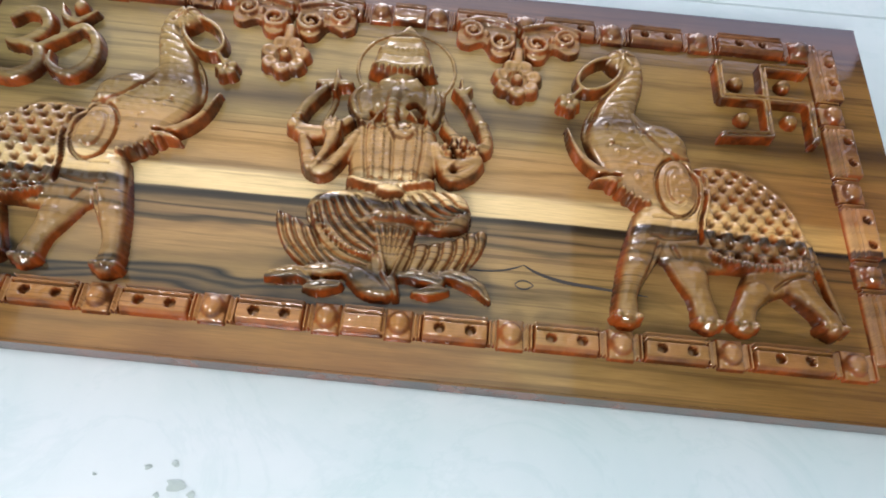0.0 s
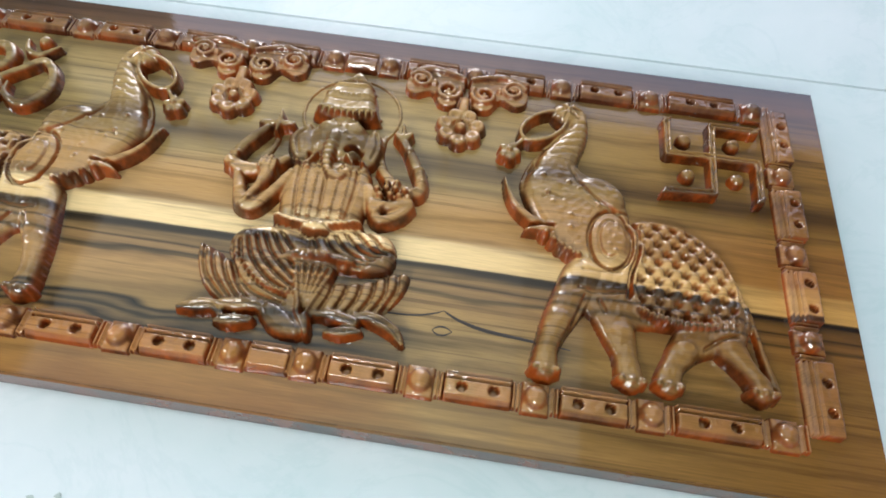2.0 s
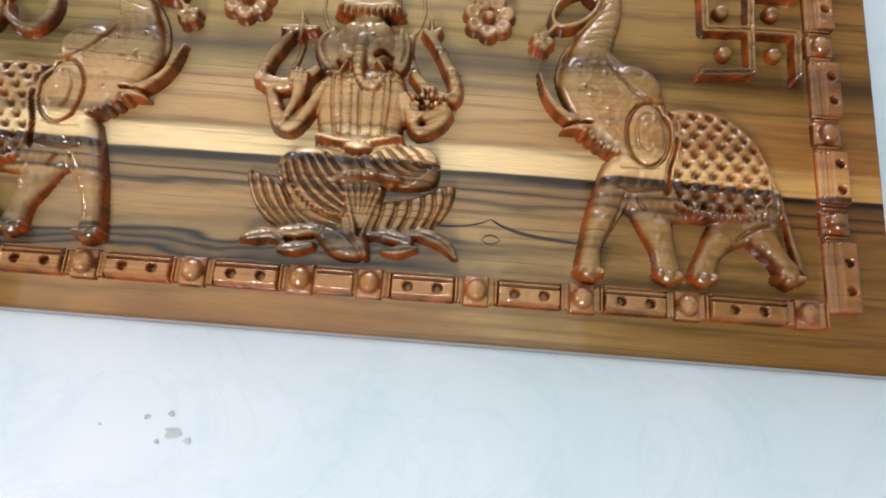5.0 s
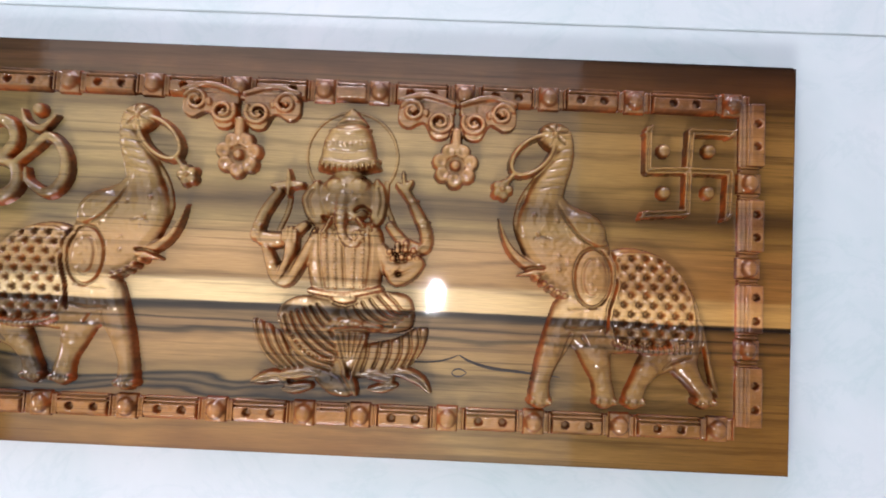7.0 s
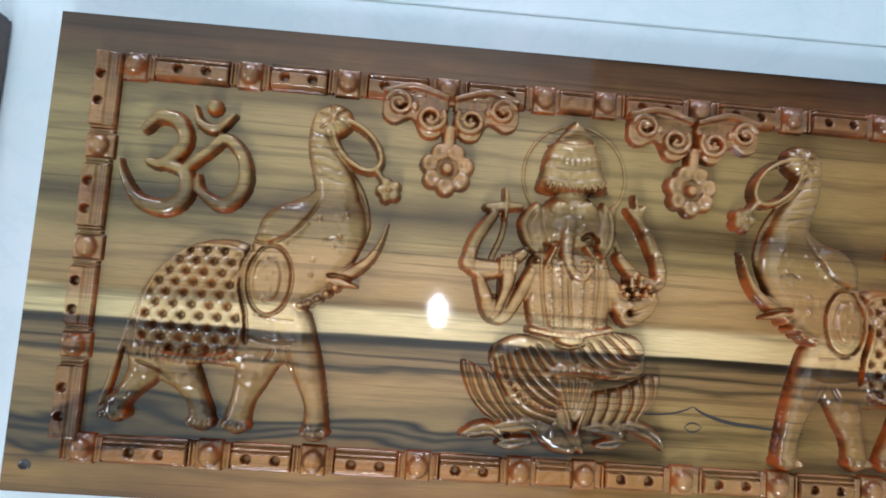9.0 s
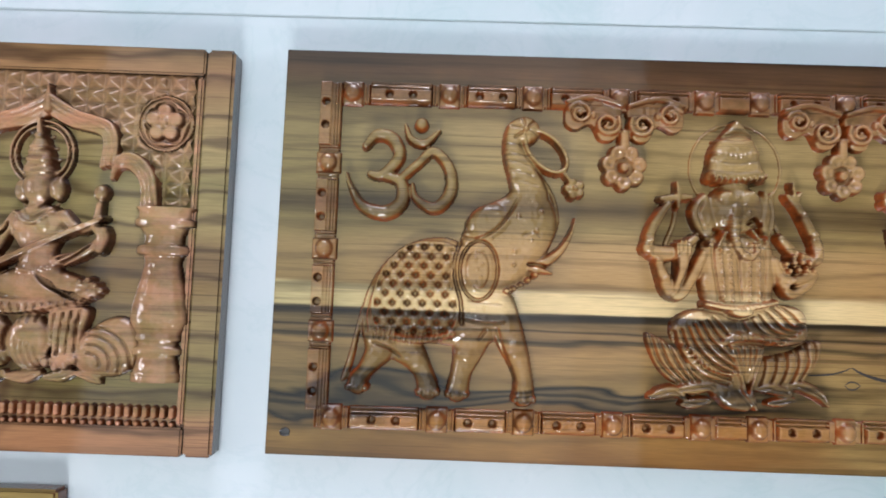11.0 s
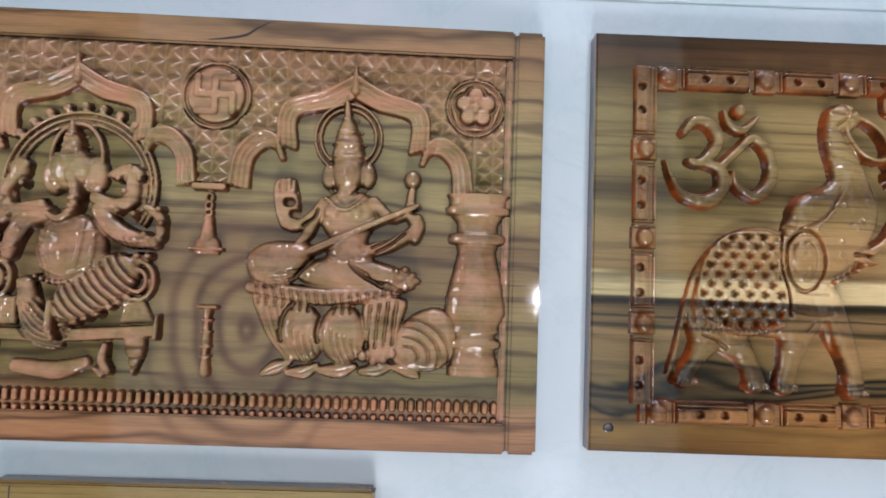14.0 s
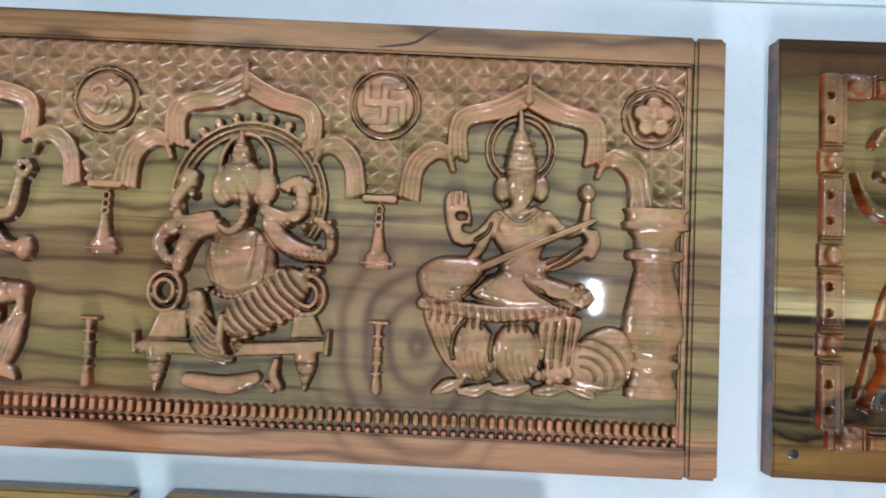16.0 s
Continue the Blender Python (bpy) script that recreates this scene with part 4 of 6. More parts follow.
    # outer arms, raised with an axe and a noose
    r.stroke([(-0.1004, 0.3590, 0.0056), (-0.1165, 0.3458, 0.0073), (-0.1354, 0.3427, 0.0096), (-0.1459, 0.3489, 0.0073), (-0.1436, 0.3649, 0.0067), (-0.1355, 0.3800, 0.0062), (-0.1273, 0.3918, 0.0051)], 0.0120)
    r.stroke([(-0.1344, 0.3972, 0.0039), (-0.1198, 0.3990, 0.0051), (-0.1052, 0.3997, 0.0039)], 0.0120)
    r.stroke([(-0.1196, 0.4139, 0.0022), (-0.1178, 0.4037, 0.0039), (-0.1181, 0.3888, 0.0028)], 0.0130)
    r.dome(*(-0.1492, 0.3477), 0.0060, 0.0080, 0.0140)
    r.stroke([(-0.0150, 0.3618, 0.0056), (0.0005, 0.3456, 0.0067), (0.0198, 0.3408, 0.0067), (0.0214, 0.3556, 0.0073), (0.0138, 0.3723, 0.0067), (0.0051, 0.3878, 0.0056), (-0.0022, 0.3989, 0.0056)], 0.0120)
    r.stroke([(-0.0093, 0.4042, 0.0034), (-0.0023, 0.4000, 0.0056), (0.0042, 0.4072, 0.0034)], 0.0125)
    r.stroke([(-0.0024, 0.4023, 0.0028), (-0.0043, 0.4171, 0.0022)], 0.0130)
    # slits between the raised arms and the body
    for line in ([(-0.1169, 0.3877), (-0.1193, 0.3728), (-0.1251, 0.3578), (-0.1280, 0.3498)], [(-0.0207, 0.4060), (-0.0195, 0.3832), (-0.0130, 0.3665), (-0.0053, 0.3487)]):
        r.stroke([(x, y, 0.0028) for x, y in line], 0.0030)
    # inner arms: an open palm, and a bowl of sweets
    r.stroke([(-0.0916, 0.3436, 0.0062), (-0.1016, 0.3228, 0.0067), (-0.1138, 0.3032, 0.0067), (-0.1252, 0.3060, 0.0079), (-0.1318, 0.3214, 0.0073), (-0.1371, 0.3347, 0.0056)], 0.0130)
    r.stroke([(-0.1209, 0.3085, 0.0051), (-0.1151, 0.3233, 0.0056), (-0.1125, 0.3358, 0.0079), (-0.1131, 0.3459, 0.0067)], 0.0155)
    for x, y in [(-0.1197, 0.3524), (-0.1160, 0.3554), (-0.1115, 0.3556), (-0.1073, 0.3524)]:
        r.stroke([(x, y, 0.0026), (x + 0.0003, y - 0.010, 0.0030)], 0.0165)
    r.stroke([(-0.0217, 0.3389, 0.0062), (-0.0151, 0.3201, 0.0067), (-0.0066, 0.3070, 0.0062), (0.0087, 0.3144, 0.0062), (0.0172, 0.3249, 0.0051)], 0.0130)
    r.stroke([(-0.0152, 0.3223, 0.0056), (-0.0006, 0.3208, 0.0067), (0.0160, 0.3271, 0.0056)], 0.0150)
    for x, y in [(-0.0137, 0.3359), (-0.0059, 0.3374), (0.0019, 0.3383), (0.0098, 0.3376), (-0.0100, 0.3293), (-0.0016, 0.3308), (0.0063, 0.3306), (0.0136, 0.3304), (-0.0062, 0.3430), (0.0022, 0.3445)]:
        r.dome(x, y, 0.0045, 0.0045, 0.0185)
    for pts in ([(-0.1429, 0.3547), (-0.1509, 0.3566)], [(-0.1337, 0.3169), (-0.1239, 0.3207)], [(-0.1249, 0.3016), (-0.1153, 0.3099)], [(0.0142, 0.3643), (0.0241, 0.3682)], [(-0.0125, 0.3123), (-0.0050, 0.3205)], [(0.0042, 0.3843), (0.0118, 0.3892)]):
        r.ridge(pts, 0.0022, 0.0020)
    # head: ears, brow, eyes, the curled trunk and tusks
    r.shape([(-0.0874, 0.4051), (-0.1005, 0.3976), (-0.1065, 0.3848), (-0.0998, 0.3669), (-0.0868, 0.3573), (-0.0775, 0.3703)], 0.0110, 0.008)
    r.shape([(-0.0333, 0.4088), (-0.0228, 0.4025), (-0.0186, 0.3867), (-0.0210, 0.3684), (-0.0296, 0.3600), (-0.0382, 0.3744)], 0.0110, 0.008)
    r.groove([(-0.0925, 0.3957), (-0.0975, 0.3841), (-0.0919, 0.3673)], 0.0024, 0.0013)
    r.groove([(-0.0272, 0.4000), (-0.0242, 0.3864), (-0.0267, 0.3704)], 0.0024, 0.0013)
    r.dome(*(-0.0594, 0.3893), 0.0300, 0.0270, 0.0165)
    r.dome(*(-0.0700, 0.3979), 0.0135, 0.0120, 0.0178)
    r.dome(*(-0.0486, 0.3989), 0.0135, 0.0120, 0.0178)
    for line in ([(-0.0818, 0.3678), (-0.0748, 0.3636), (-0.0683, 0.3673)], [(-0.0495, 0.3750), (-0.0430, 0.3787), (-0.0360, 0.3745)]):
        r.groove(line, 0.0060, 0.0020)
    r.stroke([(-0.0627, 0.3880, 0.0096), (-0.0640, 0.3720, 0.0084), (-0.0632, 0.3573, 0.0067), (-0.0580, 0.3451, 0.0062), (-0.0488, 0.3410, 0.0051), (-0.0435, 0.3469, 0.0039), (-0.0450, 0.3536, 0.0028)], 0.0195)
    for k in range(7):
        (x, y) = (-0.0646, 0.3811)
        r.groove([(x - 0.009, y - 0.0058 * k), (x, y - 0.0058 * k - 0.0012), (x + 0.009, y - 0.0058 * k)], 0.0018, 0.0009)
    r.stroke([(-0.0738, 0.3648, 0.0034), (-0.0778, 0.3566, 0.0022), (-0.0819, 0.3497, 0.0011)], 0.0180)
    r.stroke([(-0.0469, 0.3671, 0.0034), (-0.0408, 0.3595, 0.0022)], 0.0180)
    for x, y in [(-0.0539, 0.3918), (-0.0501, 0.3852), (-0.0611, 0.3995), (-0.0681, 0.4037), (-0.0455, 0.4048), (-0.0319, 0.3610), (-0.0888, 0.3527)]:
        r.dome(x, y, 0.0028, 0.0028, 0.0190)
    # crown: a studded band, a tall cap and a pointed finial
    r.shape([(-0.0903, 0.4153), (-0.0890, 0.4326), (-0.0855, 0.4500), (-0.0771, 0.4608), (-0.0591, 0.4663), (-0.0441, 0.4624), (-0.0366, 0.4501), (-0.0324, 0.4341), (-0.0293, 0.4182), (-0.0595, 0.4122)], 0.0150, 0.016)
    r.shape([(-0.0759, 0.4609), (-0.0686, 0.4717), (-0.0594, 0.4814), (-0.0492, 0.4726), (-0.0418, 0.4625), (-0.0590, 0.4640)], 0.0115, 0.008)
    for y0, half in ((300, 54), (286, 53), (228, 36)):
        r.ridge([on_body(618 - half, y0 - 4), on_body(618, y0 + 4), on_body(618 + half, y0 - 4)], 0.0024, 0.0024)
    for k in range(10):
        r.dome(*on_body(572 + 10.2 * k, 291 + 6 * math.sin(math.pi * k / 9)), 0.0030, 0.0034, 0.0195)
    r.groove([(-0.0836, 0.4374), (-0.0596, 0.4340), (-0.0349, 0.4398)], 0.0016, 0.0010)
    # armlets, hems and other strings of beads
    for line, count in (([(-0.0879, 0.3562), (-0.0704, 0.3457), (-0.0424, 0.3470), (-0.0273, 0.3590)], 14), ([(-0.1203, 0.2639), (-0.1100, 0.2423), (-0.0889, 0.2234), (-0.0642, 0.2179)], 22), ([(-0.0886, 0.2932), (-0.0582, 0.2896), (-0.0240, 0.2973)], 16), ([(-0.0531, 0.2781), (-0.0458, 0.2673), (-0.0321, 0.2602), (-0.0130, 0.2577)], 12), ([(-0.0841, 0.4443), (-0.0600, 0.4409), (-0.0364, 0.4466)], 12),
                        ([(-0.1430, 0.3559), (-0.1454, 0.3422), (-0.1348, 0.3337)], 6), ([(0.0200, 0.3612), (0.0228, 0.3500), (0.0153, 0.3406)], 6)):
        r.beads(line, count)
    r.soften(2).make("seated_deity_relief", WOOD_A_CARVED, A, TOP_A, rise=1.1)


seated_deity()

# knot in the corner
def disc(x, y, z, r, material, parent, name, squash=0.75):
    bm = bmesh.new()
    bmesh.ops.create_uvsphere(bm, u_segments=18, v_segments=8, radius=r)
    for v in bm.verts:
        w = 1 + 0.25 * noise.noise(v.co * 300)
        v.co.x, v.co.y, v.co.z = v.co.x * w, v.co.y * squash * w, v.co.z * 0.12
    ob = part(name, bm, material, parent, smooth=True)
    ob.location = (x - parent.location.x, y - parent.location.y, z - parent.location.z)


disc(*[(-0.497, 0.155)][0], TOP_A, 0.0055, KNOT, A, "knot")


# ---- the arched panel beside it ----
TOP_B = 0.034
RIM_B = 0.041
BX0, BX1, BY0, BY1 = -1.44, -0.5665, 0.128, 0.534
PX1, PY0, PY1 = -0.5975, 0.156, 0.5065
B = thing("carved_panel", -1.0, 0.33, G, "olive varnished teak panel carved with arches and seated deities", "carved panel", "carved teak panels")
bx, by = B.location.x, B.location.y
part("board", box(bmesh.new(), BX0 + 0.002 - bx, BX1 - 0.002 - bx, BY0 + 0.002 - by, BY1 - 0.002 - by, 0, TOP_B - G), WOOD_B, B)
PX0 = 2 * bx - PX1
part("stile", box(bmesh.new(), PX1 + 0.0025 - bx, BX1 - bx, BY0 - by, BY1 - by, 0.0005, RIM_B - G, 0.003), WOOD_B, B)
part("stile", box(bmesh.new(), BX0 - bx, PX0 - 0.0025 - bx, BY0 - by, BY1 - by, 0.0005, RIM_B - G, 0.003), WOOD_B, B)
part("rail", box(bmesh.new(), PX0 - 0.0015 - bx, PX1 + 0.0015 - bx, PY1 - by, BY1 - by, 0.0005, RIM_B - G, 0.002), WOOD_B, B)
part("rail", box(bmesh.new(), PX0 - 0.0015 - bx, PX1 + 0.0015 - bx, BY0 - by, PY0 - by, 0.0005, RIM_B - G, 0.002), WOOD_B, B)
part("edge_bead", box(bmesh.new(), PX1 - 0.006 - bx, PX1 - bx, PY0 + 0.001 - by, PY1 - 0.001 - by, TOP_B - 0.001 - G, RIM_B - 0.002 - G, 0.002), WOOD_B_TRIM, B)


def crack(points, parent, z, name="wood_crack", label="dark crack in the wood", half=0.0013):
    pts = spline([(*p, 0) for p in points])
    bm = bmesh.new()
    rows = []
    n = len(pts)
    for k, p in enumerate(pts):
        q = pts[min(k + 1, n - 1)] - pts[max(k - 1, 0)]
        side = np.array((-q[1], q[0])) / (np.hypot(q[0], q[1]) + 1e-9) * half * math.sin(math.pi * (0.08 + 0.84 * k / (n - 1)))
        rows.append([bm.verts.new((p[0] + s * side[0] - parent.location.x, p[1] + s * side[1] - parent.location.y, z - parent.location.z + h)) for s, h in ((-1, 0.0), (0, 0.0001), (1, 0.0))])
    for a, b in zip(rows[:-1], rows[1:]):
        for k in (0, 1):
            bm.faces.new((a[k + 1], a[k], b[k], b[k + 1]))
    part(name, bm, CRACK, parent, label)


crack([(-0.892, 0.511), (-0.875, 0.513), (-0.857, 0.517), (-0.844, 0.526), (-0.834, 0.531)], B, RIM_B + 0.0002)

# eye-shaped knot with the grain flowing round it
for line, half in (([(-0.0214, 0.2298), (0.0080, 0.2278), (0.0362, 0.2290), (0.0519, 0.2331), (0.0596, 0.2368)], 0.0009), ([(0.0596, 0.2368), (0.0712, 0.2306), (0.0930, 0.2249), (0.1270, 0.2219), (0.1611, 0.2190)], 0.0016), ([(0.0525, 0.2186), (0.0569, 0.2221), (0.0625, 0.2224), (0.0683, 0.2193)], 0.0008), ([(0.0525, 0.2186), (0.0572, 0.2154), (0.0628, 0.2157), (0.0683, 0.2193)], 0.0008)):
    crack(line, A, TOP_A + 0.0001, "grain_line", "dark grain line in the teak", half)


# arches
def arch_lines(cx, top, s):
    """Half an ogee arch with its lower lobe, as offsets from the middle."""
    return ([(cx + s * x, top - y) for x, y in ((0.0, 0.0), (0.028, 0.016), (0.060, 0.026), (0.070, 0.040), (0.0705, 0.066))],
            [(cx + s * x, top - y) for x, y in ((0.0705, 0.066), (0.080, 0.058), (0.094, 0.061), (0.109, 0.078), (0.114, 0.107))])


ARCHES = (([(-1.011, 0.48)][0][0], [(-1.011, 0.48)][0][1]), ([(-0.749, 0.48)][0][0], [(-0.749, 0.48)][0][1]))
STEP_X = ARCHES[1][0] - ARCHES[0][0]
ARCHES = (*ARCHES, (ARCHES[0][0] - STEP_X, ARCHES[0][1] - 0.001))


def arch_ground(X, Y):
    """True where the ground lies outside the arches, up to the lattice."""
    out = np.ones(X.shape, bool)
    for cx, top in ARCHES:
        u = np.abs(X - cx)
        edge = np.interp(u, (0, 0.028, 0.060, 0.070, 0.0705, 0.080, 0.094, 0.109, 0.115, 0.1155), (top, top - 0.016, top - 0.026, top - 0.040, top - 0.056, top - 0.056, top - 0.060, top - 0.078, top - 0.107, 9))
        out &= (Y > edge) | (u > 0.1155)
    return out


LAT_LOW = ARCHES[1][1] - 0.107
r = Relief(PX0 + 0.002, PX1 - 0.008, LAT_LOW, PY1 - 0.001, 0.0012)
px, py = 0.0168, 0.0158
u, v = ((r.X - PX1) / px) % 1, ((r.Y - PY1) / py) % 1
pyramid = np.maximum(np.abs(u - 0.5), np.abs(v - 0.5)) * 2
r.H = np.where(arch_ground(r.X, r.Y), 0.0012 + 0.0088 * np.clip(1.02 - pyramid, 0, 1), 0)
MEDALS = (([(-1.142, 0.45)][0], 0.0315), ([(-0.882, 0.457)][0], 0.0335), ([(-0.633, 0.456)][0], 0.0290))
for (mx, my), rad in MEDALS:
    r.H = np.where(np.hypot(r.X - mx, r.Y - my) < rad, 0, r.H)
r.make("pyramid_lattice", WOOD_B_LATTICE, B, TOP_B, "field of small carved pyramids")


def arch(cx, top):
    r = Relief(cx - 0.128, cx + 0.128, top - 0.112, top + 0.014)
    for s in (-1, 1):
        for line in arch_lines(cx, top, s):
            for off, h in ((0.0, 0.0125), (0.0055, 0.011), (0.0105, 0.0095), (0.0150, 0.008)):
                k = len(line)
                pts = [(x - s * off * (0.25 + 0.75 * i / (k - 1)), y - off * (1 - 0.75 * i / (k - 1)), 0.0034) for i, (x, y) in enumerate(line)]
                r.stroke(pts, h)
    r.stroke([(cx, top - 0.014, 0.006), (cx, top, 0.004), (cx, top + 0.011, 0.001)], 0.0135)
    r.make("arch", WOOD_B_TRIM, B, TOP_B)


for cx, top in ARCHES:
    arch(cx, top)


# hanging bells and short posts between the arches
def bell(cx, cy):
    r = Relief(cx - 0.021, cx + 0.021, cy - 0.064, cy + 0.012, 0.001)
    r.stroke([(cx - 0.013, cy, 0.004), (cx + 0.013, cy, 0.004)], 0.012, rim=0.002, smooth=False)
    for k in range(3):
        r.stroke([(cx + 0.003 * math.cos(a), cy - 0.010 - 0.0075 * k + 0.0042 * math.sin(a), 0.0016) for a in np.linspace(0, 6.28, 12)], 0.007)
    r.stroke([(cx, cy - 0.029, 0.005), (cx, cy - 0.040, 0.0065), (cx, cy - 0.052, 0.009), (cx, cy - 0.058, 0.0135)], 0.009)
    r.stroke([(cx - 0.015, cy - 0.059, 0.002), (cx + 0.015, cy - 0.059, 0.002)], 0.0105, smooth=False)
    r.make("bell", WOOD_B_TRIM, B, TOP_B)


def post(cx, y0, y1):
    r = Relief(cx - 0.014, cx + 0.014, y0 - 0.004, y1 + 0.004, 0.001)
    r.stroke([(cx, y0, 0.0055), (cx, y0 + 0.010, 0.0045), (cx, y0 + 0.018, 0.003), (cx, (y0 + y1) / 2, 0.005), (cx, y1 - 0.014, 0.003), (cx, y1 - 0.004, 0.0045)], 0.0085)
    r.stroke([(cx - 0.008, y1, 0.0022), (cx + 0.008, y1, 0.0022)], 0.0105, smooth=False)
    for k in (0.25, 0.4, 0.62, 0.8):
        r.stroke([(cx - 0.004, y0 + k * (y1 - y0), 0.0014), (cx + 0.004, y0 + k * (y1 - y0), 0.0014)], 0.0095, smooth=False)
    r.make("post", WOOD_B_TRIM, B, TOP_B)


for (cx, cy) in ([(-0.882, 0.368)][0], [(-1.135, 0.37)][0]):
    bell(cx, cy)
for hi, lo in (([(-0.876, 0.255)][0], [(-0.878, 0.194)][0]), ([(-1.142, 0.247)][0], [(-1.14, 0.188)][0])):
    post((hi[0] + lo[0]) / 2, lo[1], hi[1])


# turned pillar in half relief
def pillar(profile, cx):
    ys = [y for y, w in profile]
    r = Relief(cx - 0.04, cx + 0.04, min(ys), max(ys), 0.0011)
    order = sorted(profile)
    w = np.interp(r.Y, [y for y, _ in order], [q for _, q in order])
    q = np.clip(1 - np.abs(r.X - cx) / w, 0, 1)
    r.H = np.where(q > 0, 0.0165 * (w / 0.033) ** 0.7 * np.sqrt(1 - (1 - q) ** 2.4), 0)
    r.soften().make("pillar", WOOD_B_CARVED, B, TOP_B)


PTOP, PLOW = [(-0.626, 0.37)][0], [(-0.628, 0.199)][0]
pcx, ph = (PTOP[0] + PLOW[0]) / 2, PTOP[1] - PLOW[1]
PROFILE = [(PLOW[1] + f * ph, w) for f, w in ((0.0, 0.025), (0.05, 0.025), (0.06, 0.023), (0.14, 0.020), (0.16, 0.026), (0.19, 0.026), (0.21, 0.020), (0.225, 0.020), (0.235, 0.024), (0.255, 0.024),
           (0.27, 0.023), (0.34, 0.0295), (0.42, 0.0285), (0.55, 0.0235), (0.68, 0.0185), (0.72, 0.0205), (0.73, 0.027), (0.755, 0.0285), (0.78, 0.027), (0.79, 0.020), (0.84, 0.020), (0.885, 0.026), (0.89, 0.031), (0.93, 0.0315), (0.94, 0.028), (0.975, 0.028), (1.0, 0.031))]
pillar(PROFILE, pcx)
pillar(PROFILE, 2 * bx - pcx)


# medallions
def medallion(cx, cy, rad, motif):
    r = Relief(cx - rad - 0.004, cx + rad + 0.004, cy - rad - 0.004, cy + rad + 0.004, 0.001)
    q = np.hypot(r.X - cx, r.Y - cy) / rad
    r.H = np.where(q < 0.97, 0.0078, 0) - 0.0066 * np.exp(-((q - 0.86) / 0.055) ** 2) * (q < 0.97)
    if motif == "flower":
        petals = [(cx + 0.0118 * math.cos(a), cy + 0.0118 * math.sin(a)) for a in (math.pi / 2 + 2 * math.pi * k / 5 for k in range(5))]
        cut = np.min([np.hypot(r.X - x, r.Y - y) for x, y in petals], 0)
        r.H = np.where(cut < 0.0110, 0.0022, r.H)
        for x, y in petals:
            r.dome(x, y, 0.0088, 0.0088, 0.0110, power=1.6)
        r.dome(cx, cy, 0.0062, 0.0062, 0.0120)
    elif motif == "cross":
        q = rad * 0.50
        for bar in (((0, 0), (0, q), (q, q)), ((0, 0), (q, 0), (q, -q)), ((0, 0), (0, -q), (-q, -q)), ((0, 0), (-q, 0), (-q, q))):
            r.stroke([(cx + x, cy + y, 0.0042) for x, y in bar], 0.0115, rim=0.002, smooth=False)
    else:
        k = rad / 0.075
        for pts in (((-0.03, 0.018), (-0.012, 0.030), (0.002, 0.016), (-0.012, 0.004)), ((-0.012, 0.004), (0.004, -0.012), (-0.014, -0.032), (-0.042, -0.014)), ((0.004, -0.004), (0.024, 0.008), (0.036, -0.014), (0.020, -0.030)), ((0.006, 0.040), (0.020, 0.032), (0.034, 0.042))):
            r.stroke([(cx + x * k, cy + y * k, 0.0036) for x, y in pts], 0.0115)
        r.dome(cx + 0.02 * k, cy + 0.048 * k, 0.004, 0.004, 0.011)
    r.soften().make("medallion", WOOD_B_CARVED, B, TOP_B)


for ((mx, my), rad), motif in zip(MEDALS, ("om", "cross", "flower")):
    medallion(mx, my, rad, motif)

# ground strip under the arches and the bead rows
BEAD_L, BEAD_R = [(-1.214, 0.168)][0], [(-0.607, 0.177)][0]
BEAD_Y, BEAD_X = (BEAD_L[1] + BEAD_R[1]) / 2 - 0.0025, BEAD_R[0]
part("sill", box(bmesh.new(), PX0 - bx, BEAD_X + 0.008 - bx, PY0 + 0.001 - by, BEAD_Y + 0.0095 - by, TOP_B - 0.001 - G, TOP_B + 0.0022 - G, 0.001), WOOD_B, B)
d = Relief(BEAD_X - 0.006, BEAD_X + 0.006, BEAD_Y - 0.02, BEAD_Y + 0.012, 0.0008)
d.stroke([(BEAD_X, BEAD_Y - 0.003, 0.0038), (BEAD_X, BEAD_Y + 0.003, 0.0038)], 0.0085, smooth=False)
bead = d.make("bead", WOOD_B_TRIM, B, TOP_B + 0.0015)
d = Relief(BEAD_X - 0.006, BEAD_X + 0.006, BEAD_Y - 0.02, BEAD_Y - 0.004, 0.0008)
d.dome(BEAD_X, BEAD_Y - 0.0115, 0.0036, 0.0034, 0.007)
small = d.make("bead", WOOD_B_TRIM, B, TOP_B + 0.0015)
for k in range(1, int((BEAD_X - PX0 - 0.012) / 0.0086)):
    repeat(bead, -0.0086 * k, 0)
    repeat(small, -0.0086 * k, 0)


